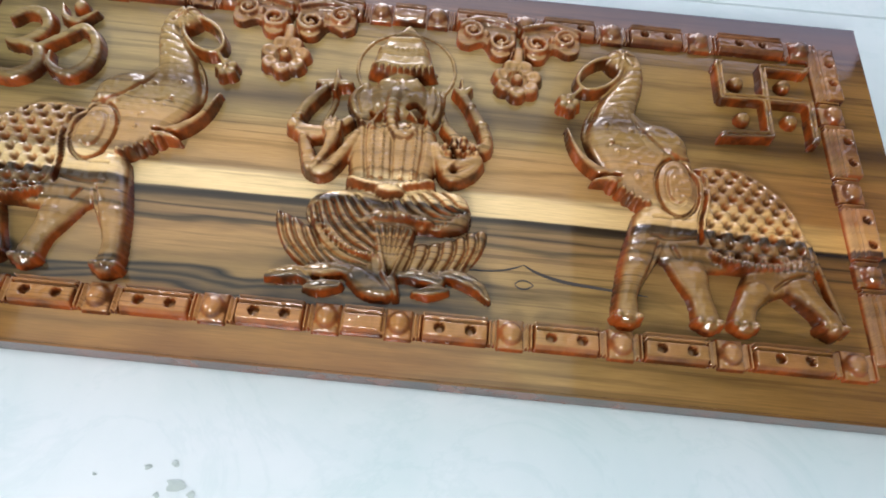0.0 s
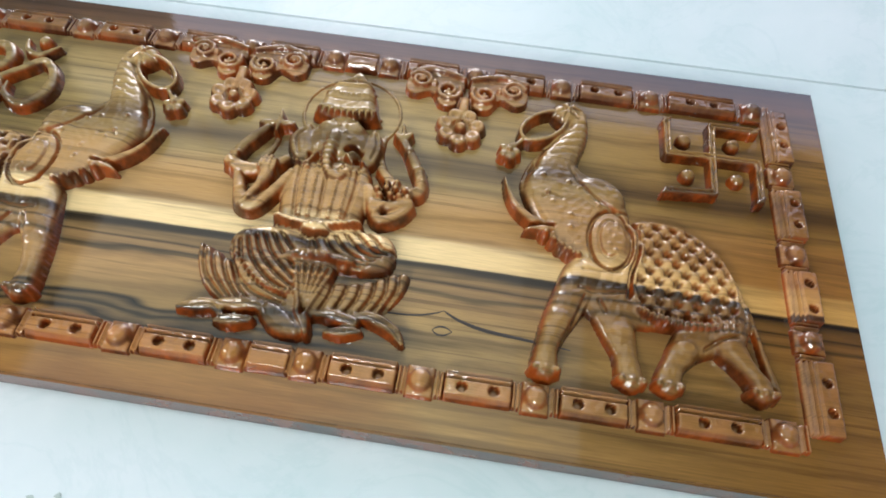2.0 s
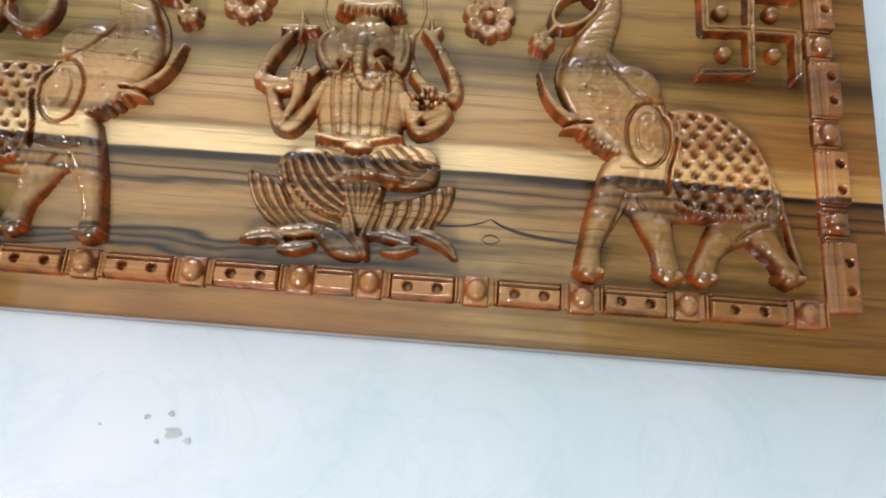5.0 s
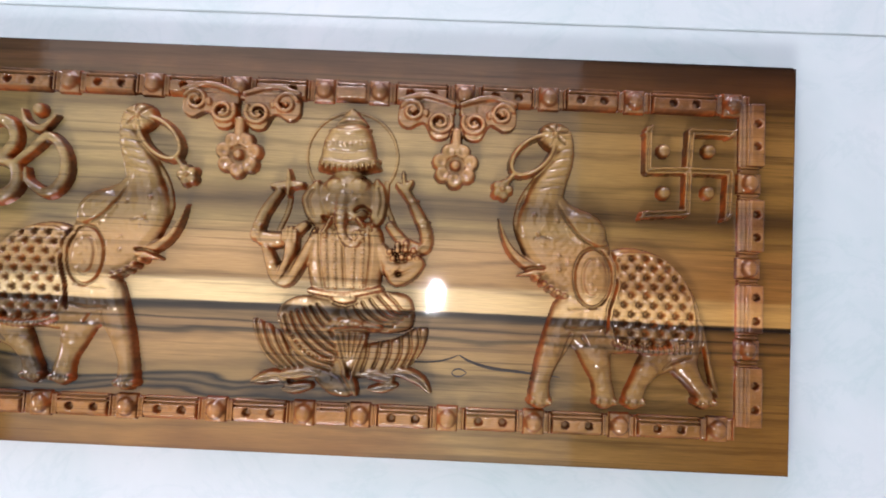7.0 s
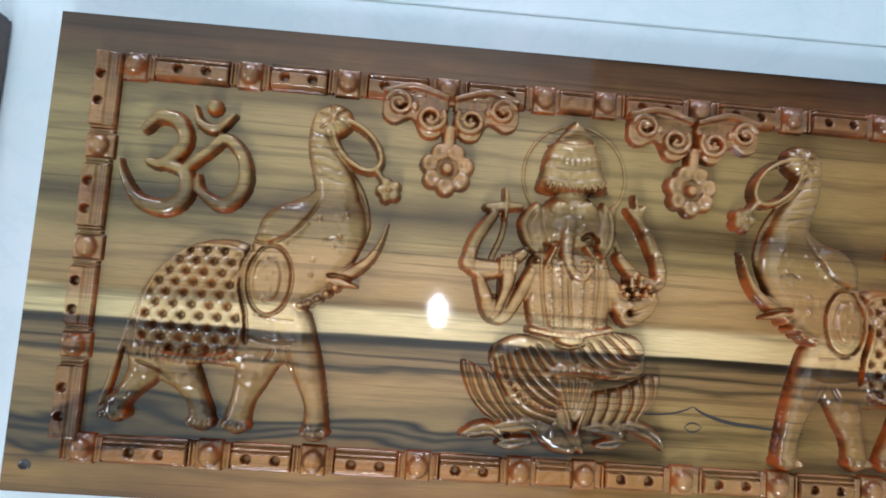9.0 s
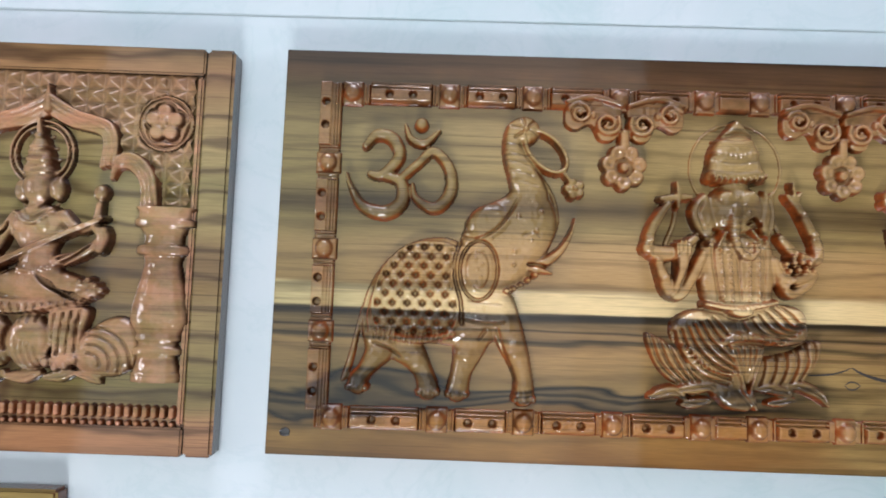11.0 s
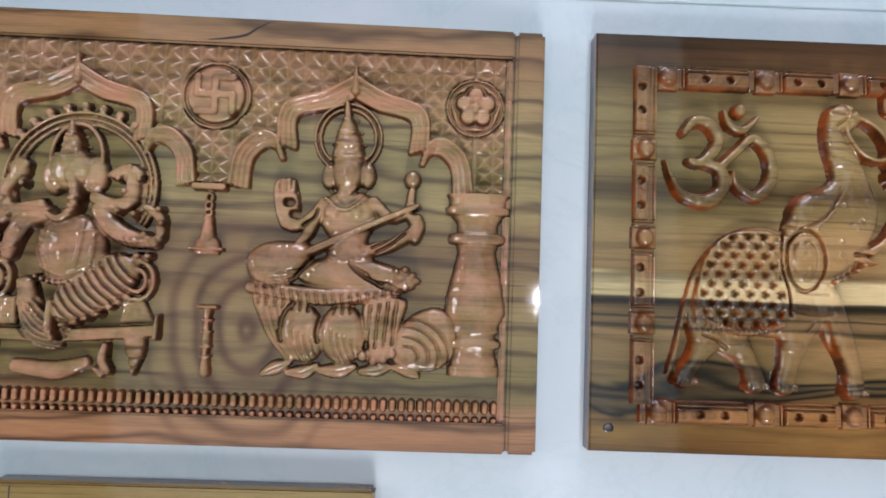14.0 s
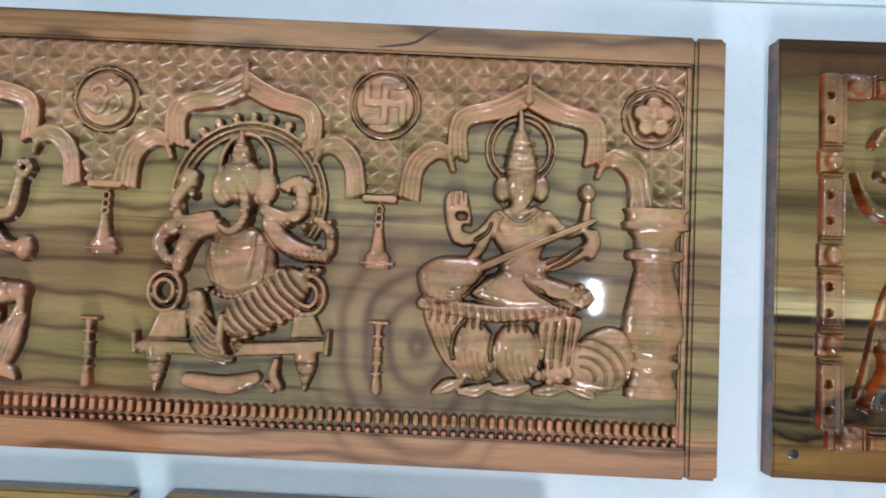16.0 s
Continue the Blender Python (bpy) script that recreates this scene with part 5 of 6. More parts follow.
# goddess with the long lute
def lute_goddess():
    r = Relief(-0.86, -0.605, 0.17, 0.47)
    # halo
    (x, y), = [(-0.754, 0.421)]
    for q in (0.0315, 0.0265):
        r.stroke([(x + q * math.cos(a), y + q * 1.05 * math.sin(a), 0.0018) for a in np.linspace(-0.9, math.pi + 0.9, 30)], 0.0075)
    # lotus seat: broad outer petals with curling veins, two round petals in front, small leaves below
    r.shape([(-0.838, 0.269), (-0.816, 0.266), (-0.792, 0.259), (-0.787, 0.224), (-0.797, 0.206), (-0.813, 0.218), (-0.826, 0.237)], 0.0085, 0.010)
    for k in range(3):
        r.groove([(p[0] + 0.006 * k, p[1] + 0.002 * k) for p in [(-0.825, 0.256), (-0.817, 0.231), (-0.8, 0.21)]], 0.0022, 0.0011)
    r.shape([(-0.706, 0.212), (-0.704, 0.234), (-0.687, 0.254), (-0.663, 0.262), (-0.645, 0.249), (-0.644, 0.221), (-0.66, 0.204), (-0.685, 0.202)], 0.0105, 0.012)
    for k in range(4):
        (x, y), = [(-0.691, 0.215)]
        q = 0.010 + 0.0085 * k
        r.groove([(x + q * 1.15 * math.cos(a), y + q * math.sin(a)) for a in np.linspace(-0.3, 1.7, 14)], 0.0030, 0.0013)
    for (x, y), rx, turn, h in zip([(-0.788, 0.234), (-0.751, 0.234)], (0.0205, 0.0225), (0.20, 0.06), (0.0115, 0.0130)):
        r.groove([(x + rx * 1.05 * math.cos(a), y + 0.030 * math.sin(a)) for a in np.linspace(-0.3, 3.4, 20)], 0.006, 0.0022)
        r.dome(x, y, rx, 0.0285, h, turn, power=1.6)
        for k in range(4):
            o = -0.010 + 0.0062 * k
            r.groove([(x + o, y + 0.004 - 0.003 * k), (x + o + 0.002, y - 0.012), (x + o + 0.0085, y - 0.026)], 0.0024, 0.0011)
    for pts in ([(-0.824, 0.195, 0.0031), (-0.812, 0.201, 0.0072), (-0.799, 0.206, 0.0026)], [(-0.8, 0.197, 0.0041), (-0.785, 0.198, 0.0072), (-0.774, 0.204, 0.0031)], [(-0.771, 0.2, 0.0041), (-0.754, 0.2, 0.0078), (-0.739, 0.204, 0.0036)], [(-0.732, 0.2, 0.0041), (-0.718, 0.202, 0.0072), (-0.706, 0.205, 0.0036)], [(-0.703, 0.205, 0.0031), (-0.688, 0.202, 0.0072), (-0.679, 0.197, 0.0026)]):
        r.stroke(pts, 0.0085)
        r.groove(pts, 0.0016, 0.001)
    # crossed legs under a pleated hem
    r.stroke([(-0.786, 0.291, 0.0114), (-0.758, 0.29, 0.0176), (-0.729, 0.289, 0.0165), (-0.709, 0.29, 0.0103)], 0.0135)
    r.stroke([(-0.838, 0.275, 0.0067), (-0.801, 0.271, 0.0088), (-0.759, 0.269, 0.0093), (-0.718, 0.274, 0.0088), (-0.69, 0.284, 0.0072)], 0.0135)
    for k in range(19):
        (x, y), = [(-0.832, 0.273)]
        y -= 0.008 * math.sin(math.pi * k / 18)
        r.groove([(x + 0.0079 * k, y + 0.006), (x + 0.0079 * k + 0.0015, y - 0.004), (x + 0.0079 * k + 0.001, y - 0.012)], 0.0036, 0.0012)
    # hanging cloth with upright folds and a ruffled hem
    r.shape([(-0.732, 0.265), (-0.693, 0.269), (-0.696, 0.244), (-0.703, 0.216), (-0.724, 0.211), (-0.729, 0.227)], 0.0125, 0.006)
    for k, (x, y) in enumerate([(-0.725, 0.262), (-0.717, 0.263), (-0.709, 0.265), (-0.701, 0.266)]):
        r.groove([(x, y), (x - 0.0015, y - 0.018), (x - 0.003, y - 0.040)], 0.0048, 0.0014)
    for x, y in [(-0.731, 0.215), (-0.721, 0.211), (-0.712, 0.213), (-0.704, 0.218)]:
        r.dome(x, y, 0.0062, 0.0066, 0.0150)
    for k in range(5):
        r.groove([(p[0] + 0.0042 * k, p[1] - 0.0022 * k) for p in [(-0.748, 0.301), (-0.734, 0.288), (-0.708, 0.282)]], 0.0036, 0.0011)
    r.stroke([(-0.709, 0.292, 0.0047), (-0.694, 0.288, 0.0067), (-0.683, 0.286, 0.0036)], 0.0115)
    for x, y in [(-0.703, 0.294), (-0.695, 0.296), (-0.688, 0.291), (-0.695, 0.284)]:
        r.dome(x, y, 0.0048, 0.0042, 0.0155)
    # body, arms
    r.shape([(-0.775, 0.36), (-0.761, 0.368), (-0.74, 0.369), (-0.726, 0.362), (-0.723, 0.341), (-0.731, 0.322), (-0.725, 0.299), (-0.771, 0.297), (-0.767, 0.32), (-0.777, 0.338)], 0.0135, 0.018)
    for x, y in [(-0.765, 0.348), (-0.743, 0.349)]:
        r.dome(x, y, 0.0105, 0.0105, 0.0165)
    r.stroke([(-0.773, 0.356, 0.0083), (-0.782, 0.343, 0.0072), (-0.788, 0.327, 0.0062), (-0.795, 0.319, 0.0047)], 0.012)
    r.stroke([(-0.777, 0.351, 0.0062), (-0.793, 0.337, 0.0062), (-0.806, 0.334, 0.0052), (-0.815, 0.347, 0.0052), (-0.813, 0.368, 0.0047)], 0.011)
    r.shape([(-0.823, 0.372), (-0.816, 0.38), (-0.803, 0.38), (-0.798, 0.366), (-0.796, 0.348), (-0.802, 0.331), (-0.814, 0.332), (-0.821, 0.351)], 0.0115, 0.006)
    for x, y in [(-0.818, 0.379), (-0.813, 0.381), (-0.807, 0.382), (-0.803, 0.379)]:
        r.groove([(x + 0.0026, y - 0.001), (x + 0.0030, y - 0.014)], 0.004, 0.0009)
    for x, y in [(-0.806, 0.356), (-0.8, 0.345)]:
        r.groove([(x - 0.0015, y), (x + 0.0015, y)], 0.010, 0.0042, smooth=False)
    r.groove([(-0.792, 0.335), (-0.782, 0.342), (-0.779, 0.35)], 0.006, 0.0016)
    r.stroke([(-0.727, 0.359, 0.0072), (-0.711, 0.346, 0.0062), (-0.695, 0.352, 0.0057), (-0.691, 0.371, 0.0047)], 0.0115)
    r.dome(*[(-0.691, 0.383)][0], 0.0085, 0.0095, 0.0125)
    r.stroke([(-0.73, 0.314, 0.0072), (-0.71, 0.319, 0.0067), (-0.69, 0.332, 0.0067), (-0.685, 0.345, 0.0062)], 0.0135)
    # lute
    r.shape([(-0.845, 0.303), (-0.83, 0.317), (-0.807, 0.32), (-0.781, 0.316), (-0.786, 0.296), (-0.805, 0.278), (-0.827, 0.275), (-0.84, 0.283)], 0.0165, 0.016)
    for k in range(4):
        r.groove([(p[0] + 0.0045 * k, p[1] + 0.0042 * k) for p in [(-0.826, 0.276), (-0.802, 0.282), (-0.786, 0.301)]], 0.0026, 0.0011)
    r.stroke([(-0.787, 0.309, 0.0052), (-0.736, 0.334, 0.0047), (-0.685, 0.357, 0.0036)], 0.0175)
    r.groove([(-0.782, 0.311), (-0.736, 0.333), (-0.688, 0.355)], 0.0018, 0.001)
    r.stroke([(-0.693, 0.347, 0.0047), (-0.685, 0.34, 0.0083), (-0.687, 0.327, 0.0067)], 0.014)
    for k in range(3):
        r.groove([(p[0] + 0.004 * k, p[1] - 0.004 * k) for p in [(-0.73, 0.32), (-0.718, 0.327), (-0.705, 0.338)]], 0.006, 0.0014)
    # neck, face, crown
    r.stroke([(-0.754, 0.364, 0.0103), (-0.753, 0.376, 0.0083)], 0.014)
    for w, dy in ((0.0165, 0.0), (0.020, -0.008)):
        (x, y), = [(-0.753, 0.364)]
        r.ridge([(x - w, y + 0.006 + dy), (x, y - 0.006 + dy), (x + w, y + 0.006 + dy)], 0.0024, 0.002)
    r.dome(*[(-0.77, 0.383)][0], 0.0085, 0.013, 0.0115)
    r.dome(*[(-0.734, 0.385)][0], 0.0085, 0.013, 0.0115)
    r.dome(*[(-0.753, 0.387)][0], 0.0165, 0.0205, 0.0185)
    r.stroke([(-0.753, 0.39, 0.0016), (-0.753, 0.381, 0.0021)], 0.0205)
    r.stroke([(-0.753, 0.402, 0.0165), (-0.754, 0.417, 0.0134), (-0.755, 0.43, 0.0093)], 0.0155, rim=0.012)
    r.stroke([(-0.755, 0.428, 0.0078), (-0.755, 0.442, 0.0047), (-0.756, 0.455, 0.0026)], 0.0135)
    for dy, w in ((0.0, 0.0175), (0.012, 0.0155), (0.024, 0.0115), (0.036, 0.007)):
        (x, y), = [(-0.753, 0.402)]
        r.ridge([(x - w, y + dy + 0.001), (x, y + dy - 0.002), (x + w, y + dy + 0.001)], 0.0026, 0.0019)
    # strings of beads
    for line, count in (([(-0.7721, 0.3614), (-0.7609, 0.3506), (-0.7481, 0.3512), (-0.7352, 0.3642)], 13), ([(-0.7668, 0.3700), (-0.7563, 0.3632), (-0.7437, 0.3711)], 9), ([(-0.8286, 0.2655), (-0.8004, 0.2618), (-0.7699, 0.2613), (-0.7346, 0.2680), (-0.7034, 0.2771)], 34), ([(-0.7710, 0.4072), (-0.7569, 0.4042), (-0.7426, 0.4086)], 9), ([(-0.7680, 0.4231), (-0.7576, 0.4204), (-0.7469, 0.4240)], 7),
                        ([(-0.8320, 0.2827), (-0.8114, 0.2786), (-0.7913, 0.2856), (-0.7756, 0.2996)], 16), ([(-0.7158, 0.2548), (-0.7182, 0.2385), (-0.7227, 0.2222)], 9), ([(-0.7249, 0.2543), (-0.7273, 0.2381), (-0.7318, 0.2218)], 9), ([(-0.7667, 0.3062), (-0.7512, 0.3018), (-0.7300, 0.3090)], 10), ([(-0.7067, 0.2562), (-0.7082, 0.2410), (-0.7127, 0.2257)], 9)):
        r.beads(line, count)
    r.soften().make("lute_player_relief", WOOD_B_CARVED, B, TOP_B)


lute_goddess()


# second seated deity, on a low stool
def stool_deity():
    r = Relief(-1.10, -0.905, 0.175, 0.485)
    (x, y), = [(-1.003, 0.363)]
    for q, h in ((0.071, 0.008), (0.066, 0.0065), (0.061, 0.005)):
        r.stroke([(x + q * math.cos(a), y + q * math.sin(a), 0.0022) for a in np.linspace(-0.5, math.pi + 0.5, 40)], h)
    for k in range(9):
        a = math.pi * (0.22 + 0.56 * k / 8)
        r.dome(x + 0.077 * math.cos(a), y + 0.077 * math.sin(a), 0.0055, 0.0055, 0.010)
    (x, y), = [(-1.007, 0.389)]
    r.stroke([(x + 0.024 * math.cos(a), y + 0.034 * math.sin(a), 0.003) for a in np.linspace(-0.7, math.pi + 0.7, 30)], 0.0095)
    # stool
    r.stroke([(-1.089, 0.224, 0.0062), (-1.004, 0.225, 0.0067), (-0.927, 0.231, 0.0062)], 0.0085, rim=0.003)
    r.stroke([(-1.098, 0.235, 0.0031), (-1.097, 0.22, 0.0036)], 0.0115)
    r.stroke([(-0.922, 0.244, 0.0031), (-0.923, 0.225, 0.0036)], 0.0115)
    for pts in ([(-1.078, 0.215, 0.0114), (-1.077, 0.205, 0.0088), (-1.076, 0.196, 0.0057), (-1.076, 0.185, 0.0021)], [(-0.942, 0.219, 0.0114), (-0.941, 0.209, 0.0088), (-0.941, 0.201, 0.0057), (-0.941, 0.191, 0.0021)]):
        r.stroke(pts, 0.0105)
        for p in pts[:3]:
            r.groove([(p[0] - 0.012, p[1] - 0.004), (p[0] + 0.012, p[1] - 0.004)], 0.003, 0.0012)
    r.shape([(-1.09, 0.23), (-1.079, 0.257), (-1.053, 0.26), (-1.051, 0.232)], 0.006, 0.004, False)
    r.shape([(-0.959, 0.236), (-0.955, 0.262), (-0.937, 0.262), (-0.925, 0.238)], 0.006, 0.004, False)
    r.stroke([(-1.049, 0.195, 0.0072), (-1.012, 0.192, 0.0093), (-0.987, 0.2, 0.0062)], 0.007)
    r.stroke([(-0.968, 0.216, 0.0041), (-0.97, 0.203, 0.0057), (-0.964, 0.193, 0.0047)], 0.0105)
    r.stroke([(-0.977, 0.195, 0.0026), (-0.971, 0.19, 0.0041)], 0.008)
    for (x, y) in [(-1.074, 0.275), (-0.943, 0.277)]:
        for q, h in ((0.015, 0.009), (0.0085, 0.0105)):
            r.stroke([(x + q * math.cos(a), y + q * 1.2 * math.sin(a), 0.0032) for a in np.linspace(0, 6.28, 20)], h)
    # folded legs with pleats
    r.shape([(-1.053, 0.274), (-1.037, 0.276), (-1.027, 0.249), (-1.008, 0.22), (-1.01, 0.211), (-1.033, 0.213), (-1.048, 0.235)], 0.0125, 0.010)
    r.shape([(-1.02, 0.262), (-0.999, 0.285), (-0.972, 0.302), (-0.946, 0.299), (-0.941, 0.281), (-0.953, 0.261), (-0.979, 0.244), (-1.005, 0.234), (-1.017, 0.242)], 0.0140, 0.012)
    for k in range(7):
        o = k / 6
        r.groove([(p[0] + 0.016 * o, p[1] + 0.024 * o) for p in [(-1.05, 0.233), (-1.036, 0.218), (-1.012, 0.212)]], 0.0036, 0.0012)
    for k in range(10):
        o = k / 9
        r.groove([(p[0] + 0.056 * o, p[1] + 0.040 * o) for p in [(-1.019, 0.261), (-1.01, 0.247), (-0.995, 0.235)]], 0.0046, 0.0013)
    for x, y in [(-1.006, 0.234), (-0.996, 0.237), (-0.986, 0.241), (-0.976, 0.245), (-0.966, 0.252), (-0.958, 0.257)]:
        r.dome(x, y, 0.0052, 0.0042, 0.0135)
    r.groove([(-1.025, 0.265), (-1.02, 0.242), (-1.008, 0.222)], 0.007, 0.0022)
    r.stroke([(-1.019, 0.254, 0.0047), (-1.019, 0.234, 0.0052), (-1.015, 0.221, 0.0036)], 0.0145)
    # belly and belts
    r.dome(*[(-1.007, 0.305)][0], 0.034, 0.034, 0.0165)
    for pts in ([(-1.036, 0.321), (-1.01, 0.317), (-0.985, 0.323)], [(-1.032, 0.287), (-1.008, 0.279), (-0.983, 0.291)], [(-1.024, 0.326), (-1.024, 0.305), (-1.02, 0.285)], [(-0.993, 0.328), (-0.993, 0.307), (-0.998, 0.286)]):
        r.ridge(pts, 0.0022, 0.0018)
    for k in range(8):
        (x, y), = [(-1.033, 0.278)]
        r.dome(x + 0.0058 * k, y - 0.006 * math.sin(k / 7 * math.pi), 0.0032, 0.0036, 0.0165)
    # arms
    r.stroke([(-1.03, 0.336, 0.0093), (-1.048, 0.331, 0.0103), (-1.058, 0.317, 0.0103), (-1.062, 0.298, 0.0078)], 0.0135)
    r.stroke([(-1.037, 0.344, 0.0078), (-1.056, 0.339, 0.0083), (-1.074, 0.332, 0.0098), (-1.082, 0.317, 0.0083), (-1.072, 0.303, 0.0062)], 0.0115)
    r.stroke([(-1.066, 0.343, 0.0062), (-1.07, 0.356, 0.0062), (-1.062, 0.371, 0.0072), (-1.054, 0.382, 0.0062)], 0.0115)
    r.dome(*[(-1.059, 0.378)][0], 0.0105, 0.0125, 0.012)
    for x, y in [(-1.053, 0.364), (-1.07, 0.349), (-1.063, 0.335), (-1.053, 0.322), (-1.061, 0.308), (-1.074, 0.324)]:
        r.dome(x, y, 0.0045, 0.0045, 0.0155)
    r.stroke([(-0.982, 0.341, 0.0093), (-0.969, 0.326, 0.0103), (-0.953, 0.317, 0.0098), (-0.93, 0.313, 0.0072)], 0.0135)
    r.stroke([(-0.987, 0.353, 0.0072), (-0.967, 0.347, 0.0078), (-0.953, 0.355, 0.0078), (-0.954, 0.374, 0.0083)], 0.0115)
    r.stroke([(-0.97, 0.376, 0.0062), (-0.957, 0.381, 0.0072), (-0.947, 0.377, 0.0062)], 0.0135)
    for x, y in [(-0.965, 0.372), (-0.955, 0.383), (-0.946, 0.372), (-0.959, 0.36), (-0.964, 0.342), (-0.949, 0.339), (-0.938, 0.32), (-0.923, 0.331), (-0.926, 0.344)]:
        r.dome(x, y, 0.0045, 0.0045, 0.0155)
    r.stroke([(-0.939, 0.346, 0.0047), (-0.926, 0.336, 0.0062), (-0.925, 0.318, 0.0057)], 0.011)
    for k in range(6):
        (x, y), = [(-0.961, 0.313)]
        r.groove([(x + 0.0055 * k, y + 0.004), (x + 0.0055 * k + 0.002, y - 0.006)], 0.0024, 0.0009)
    for (x, y) in [(-0.944, 0.3), (-0.934, 0.3), (-0.955, 0.297)]:
        r.dome(x, y, 0.0052, 0.0042, 0.0135)
    # head with ears, trunk and crown
    r.dome(*[(-1.027, 0.373)][0], 0.013, 0.019, 0.0115)
    r.dome(*[(-0.989, 0.375)][0], 0.013, 0.019, 0.0115)
    r.dome(*[(-1.01, 0.379)][0], 0.023, 0.022, 0.0175)
    r.stroke([(-1.008, 0.374, 0.0083), (-1.003, 0.356, 0.0072), (-1.006, 0.339, 0.0062), (-1.016, 0.331, 0.0057), (-1.025, 0.336, 0.0041)], 0.0195)
    for k in range(6):
        (x, y), = [(-1.004, 0.365)]
        r.groove([(x - 0.008, y - 0.0058 * k), (x + 0.007, y - 0.0058 * k - 0.001)], 0.0016, 0.0009)
    r.stroke([(-1.01, 0.391, 0.0124), (-1.011, 0.403, 0.0103), (-1.012, 0.414, 0.0062)], 0.0155, rim=0.010)
    r.stroke([(-1.011, 0.415, 0.0047), (-1.012, 0.424, 0.0026)], 0.0135)
    for dy, w in ((0.0, 0.0145), (0.010, 0.0125), (0.020, 0.009)):
        (x, y), = [(-1.01, 0.392)]
        r.ridge([(x - w, y + dy), (x, y + dy - 0.002), (x + w, y + dy)], 0.0024, 0.0018)
    # strings of beads
    for line, count in (([(-1.0263, 0.3681), (-1.0160, 0.3540), (-1.0003, 0.3517), (-0.9877, 0.3647)], 12), ([(-1.0359, 0.2851), (-1.0157, 0.2749), (-0.9954, 0.2779), (-0.9747, 0.2901)], 18), ([(-0.9672, 0.3171), (-0.9463, 0.3130), (-0.9201, 0.3204)], 12), ([(-1.0768, 0.3232), (-1.0690, 0.3020), (-1.0530, 0.3079)], 10), ([(-1.0118, 0.2334), (-0.9877, 0.2396), (-0.9579, 0.2522), (-0.9393, 0.2643)], 20),
                        ([(-1.0516, 0.2752), (-1.0418, 0.2532), (-1.0230, 0.2329), (-1.0058, 0.2196)], 16), ([(-1.0238, 0.3922), (-1.0106, 0.3970), (-0.9969, 0.3935)], 8), ([(-1.0206, 0.4060), (-1.0105, 0.4106), (-1.0009, 0.4069)], 6), ([(-1.0329, 0.3150), (-1.0297, 0.2998), (-1.0247, 0.2867)], 8), ([(-0.9836, 0.3174), (-0.9828, 0.3041), (-0.9850, 0.2906)], 8)):
        r.beads(line, count)
    r.soften().make("stool_deity_relief", WOOD_B_CARVED, B, TOP_B)


stool_deity()


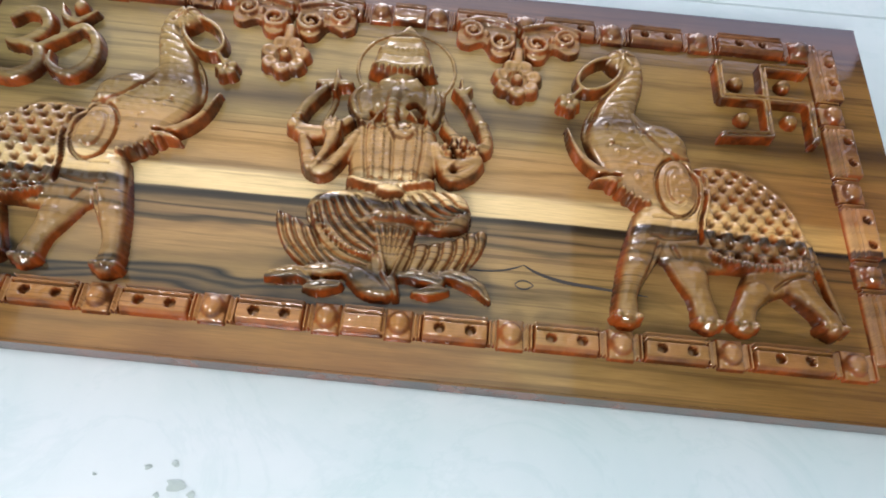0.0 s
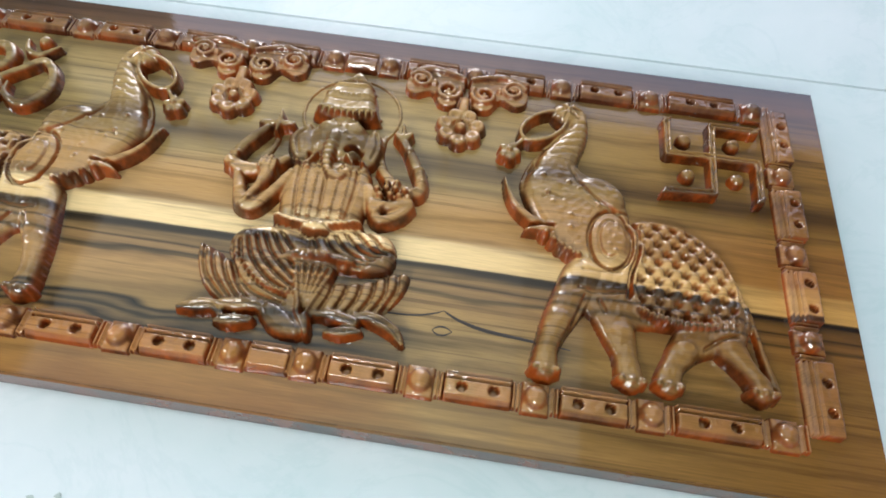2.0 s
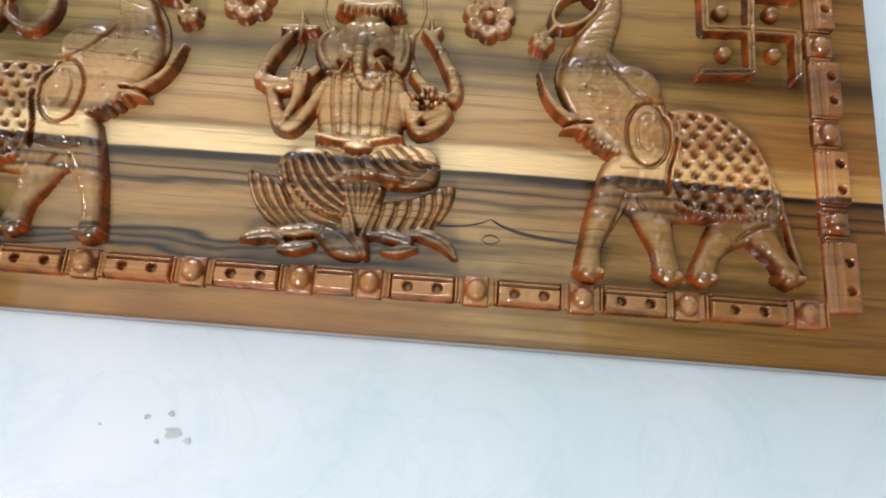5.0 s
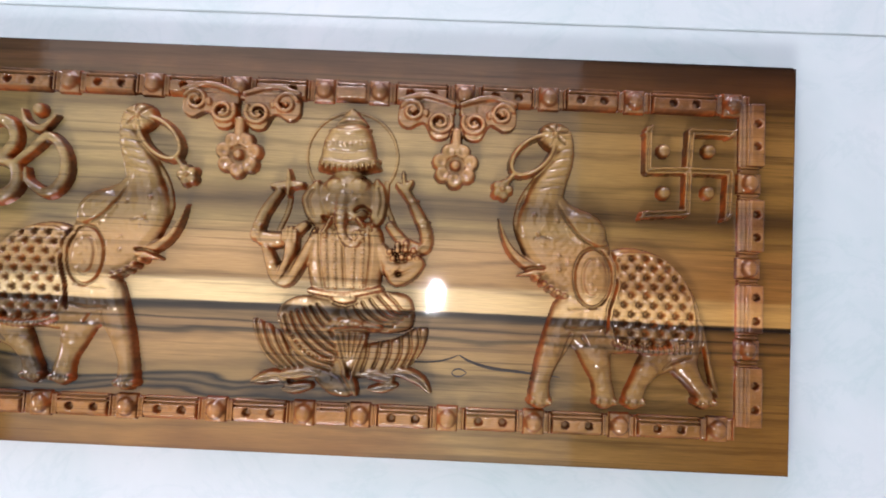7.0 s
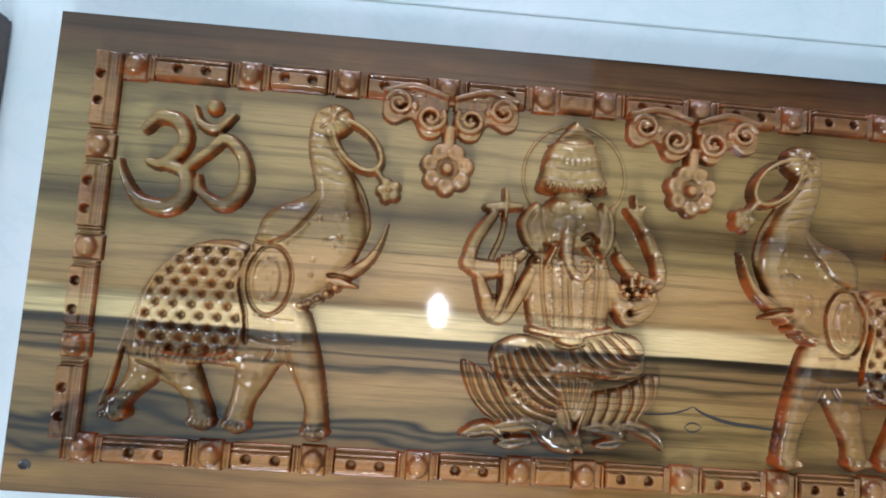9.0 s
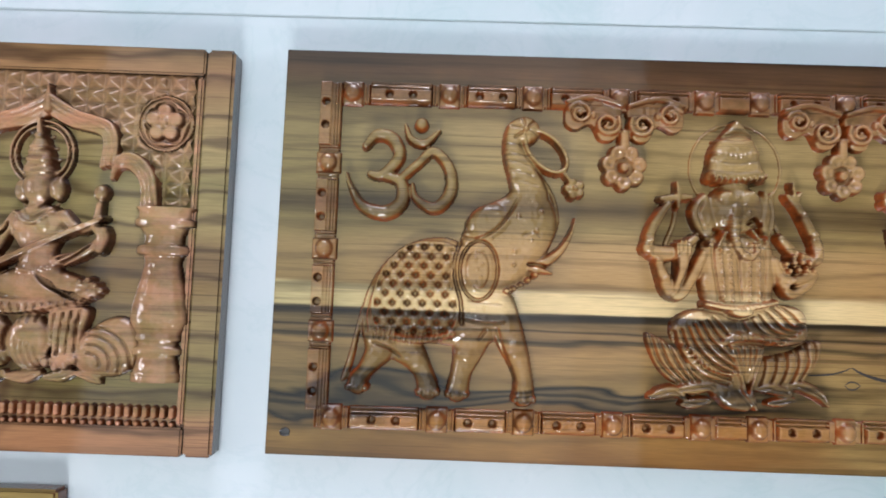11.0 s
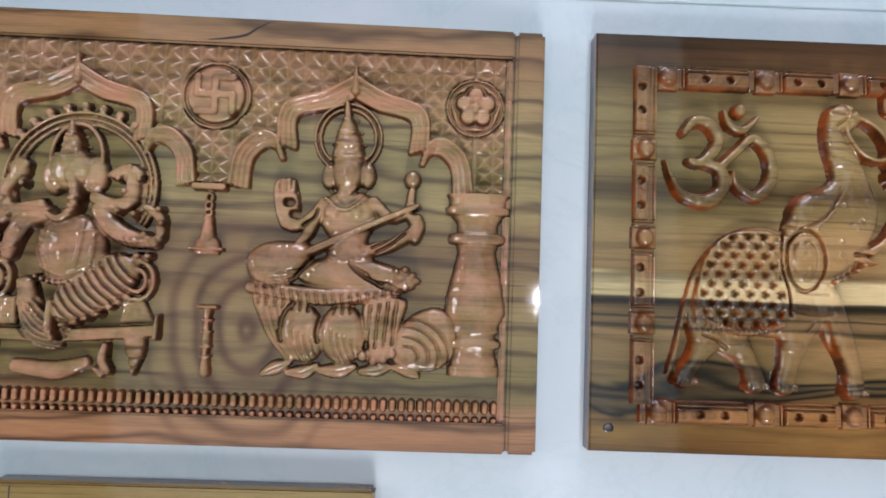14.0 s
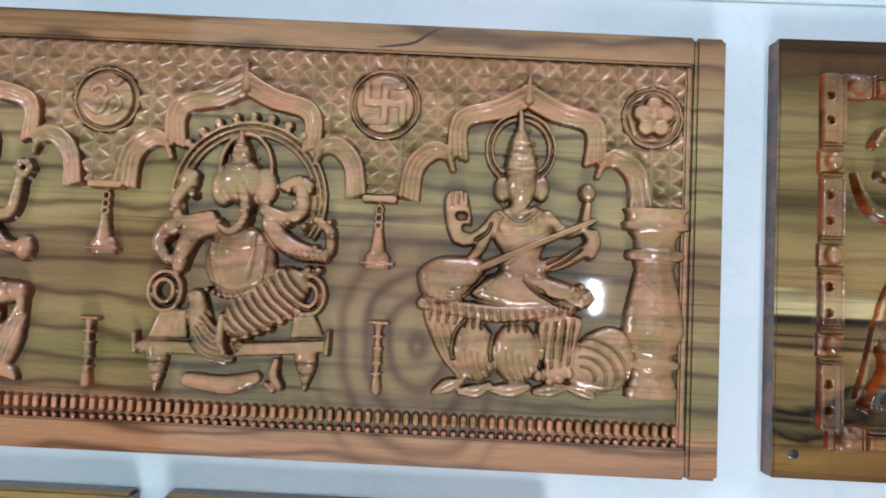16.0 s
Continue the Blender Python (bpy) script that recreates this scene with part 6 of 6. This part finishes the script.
# third figure, of which the flank of the lotus and an arm come into view
def lotus_deity(cx):
    r = Relief(cx - 0.085, cx + 0.085, 0.175, 0.465)
    y0 = 0.19
    for k in range(-3, 4):
        r.stroke([(cx + 0.017 * k, y0 + 0.010, 0.010), (cx + 0.020 * k, y0 + 0.036, 0.0125), (cx + 0.0235 * k, y0 + 0.062 + 0.004 * abs(k), 0.004)], 0.0105 + 0.001 * (3 - abs(k)))
        for o in (-0.004, 0.0, 0.004):
            r.groove([(cx + 0.017 * k + o, y0 + 0.010), (cx + 0.020 * k + o, y0 + 0.036), (cx + 0.0235 * k + o * 0.5, y0 + 0.058)], 0.0018, 0.0009)
        r.stroke([(cx + 0.020 * k - 0.008, y0 + 0.003, 0.004), (cx + 0.020 * k, y0 + 0.005, 0.007), (cx + 0.020 * k + 0.008, y0 - 0.001, 0.003)], 0.0085)
    r.stroke([(cx - 0.066, y0 + 0.076, 0.010), (cx, y0 + 0.074, 0.019), (cx + 0.066, y0 + 0.078, 0.010)], 0.0135)
    for k in range(-6, 7):
        r.groove([(cx + 0.009 * k, y0 + 0.088), (cx + 0.0105 * k, y0 + 0.064)], 0.003, 0.001)
    r.dome(cx, y0 + 0.125, 0.028, 0.038, 0.0145)
    for s in (-1, 1):
        r.stroke([(cx + s * 0.024, y0 + 0.146, 0.009), (cx + s * 0.046, y0 + 0.122, 0.008), (cx + s * 0.060, y0 + 0.118, 0.007)], 0.0125)
        r.stroke([(cx + s * 0.022, y0 + 0.150, 0.008), (cx + s * 0.050, y0 + 0.150, 0.007), (cx + s * 0.058, y0 + 0.182, 0.006)], 0.0115)
        for k in range(6):
            a = 2 * math.pi * k / 6
            r.dome(cx + s * 0.060 + 0.006 * math.cos(a), y0 + 0.192 + 0.006 * math.sin(a), 0.005, 0.005, 0.0105)
        r.dome(cx + s * 0.066, y0 + 0.118, 0.010, 0.013, 0.011)
    r.dome(cx, y0 + 0.182, 0.0165, 0.0205, 0.0185)
    r.stroke([(cx, y0 + 0.198, 0.018), (cx, y0 + 0.216, 0.014), (cx, y0 + 0.238, 0.005)], 0.0155)
    r.stroke([(cx + 0.032 * math.cos(a), y0 + 0.21 + 0.034 * math.sin(a), 0.0018) for a in np.linspace(-0.9, math.pi + 0.9, 30)], 0.0075)
    r.soften().make("lotus_deity_relief", WOOD_B_CARVED, B, TOP_B)


lotus_deity(ARCHES[2][0])

# ---- two smaller panels below, of which the upper margins show ----
def small_panel(x0, x1, y1, z1, groove_x):
    P = thing("wooden_panel", (x0 + x1) / 2, y1 - 0.2, G, "yellow-brown varnished teak panel with a plain margin", "wooden panel", "plain teak panels")
    cx, cy, z1 = P.location.x, P.location.y, z1 - G
    part("board", box(bmesh.new(), x0 - cx, x1 - cx, y1 - 0.40 - cy, y1 - cy, 0, z1, 0.003), WOOD_C, P)
    part("raised_field", box(bmesh.new(), x0 + 0.03 - cx, x1 - 0.03 - cx, y1 - 0.37 - cy, y1 - 0.03 - cy, z1 - 0.001, z1 + 0.006, 0.003), WOOD_C, P)
    bm = bmesh.new()
    box(bm, groove_x - 0.0006 - cx, groove_x + 0.0006 - cx, y1 - 0.028 - cy, y1 - 0.004 - cy, z1 - 0.001, z1 + 0.0003)
    part("joint_line", bm, CRACK, P)


small_panel(-1.0635, -0.7145, 0.0915, 0.036, -1.046)
small_panel(-1.46, -1.093, 0.0905, 0.036, -1.11)


# ---- floor tiles, set very slightly askew to the walls ----
bm = box(bmesh.new(), 0.0007, 2.3993, 0.0007, 0.5993, -0.008, 0.0, 0.0009)
for v in bm.verts:
    v.co.z += G
tile = part("tile", bm, FLOOR, FLOOR_BASE)
askew = pose(-1.52, 0.5705, 0, 0, 0, 0.7)
tile.matrix_basis = askew
for i in range(-1, 2):
    for j in range(-4, 4):
        if i or j:
            o = tile.copy()
            scene.collection.objects.link(o)
            cut = Matrix.Diagonal((1 if i == 0 else 0.54, 0.45 if j == 3 else 1, 1, 1))  # cut to fit at the walls
            o.matrix_basis = askew @ pose((-1.296, 0, 2.4)[i + 1], 0.6 * j, 0) @ cut
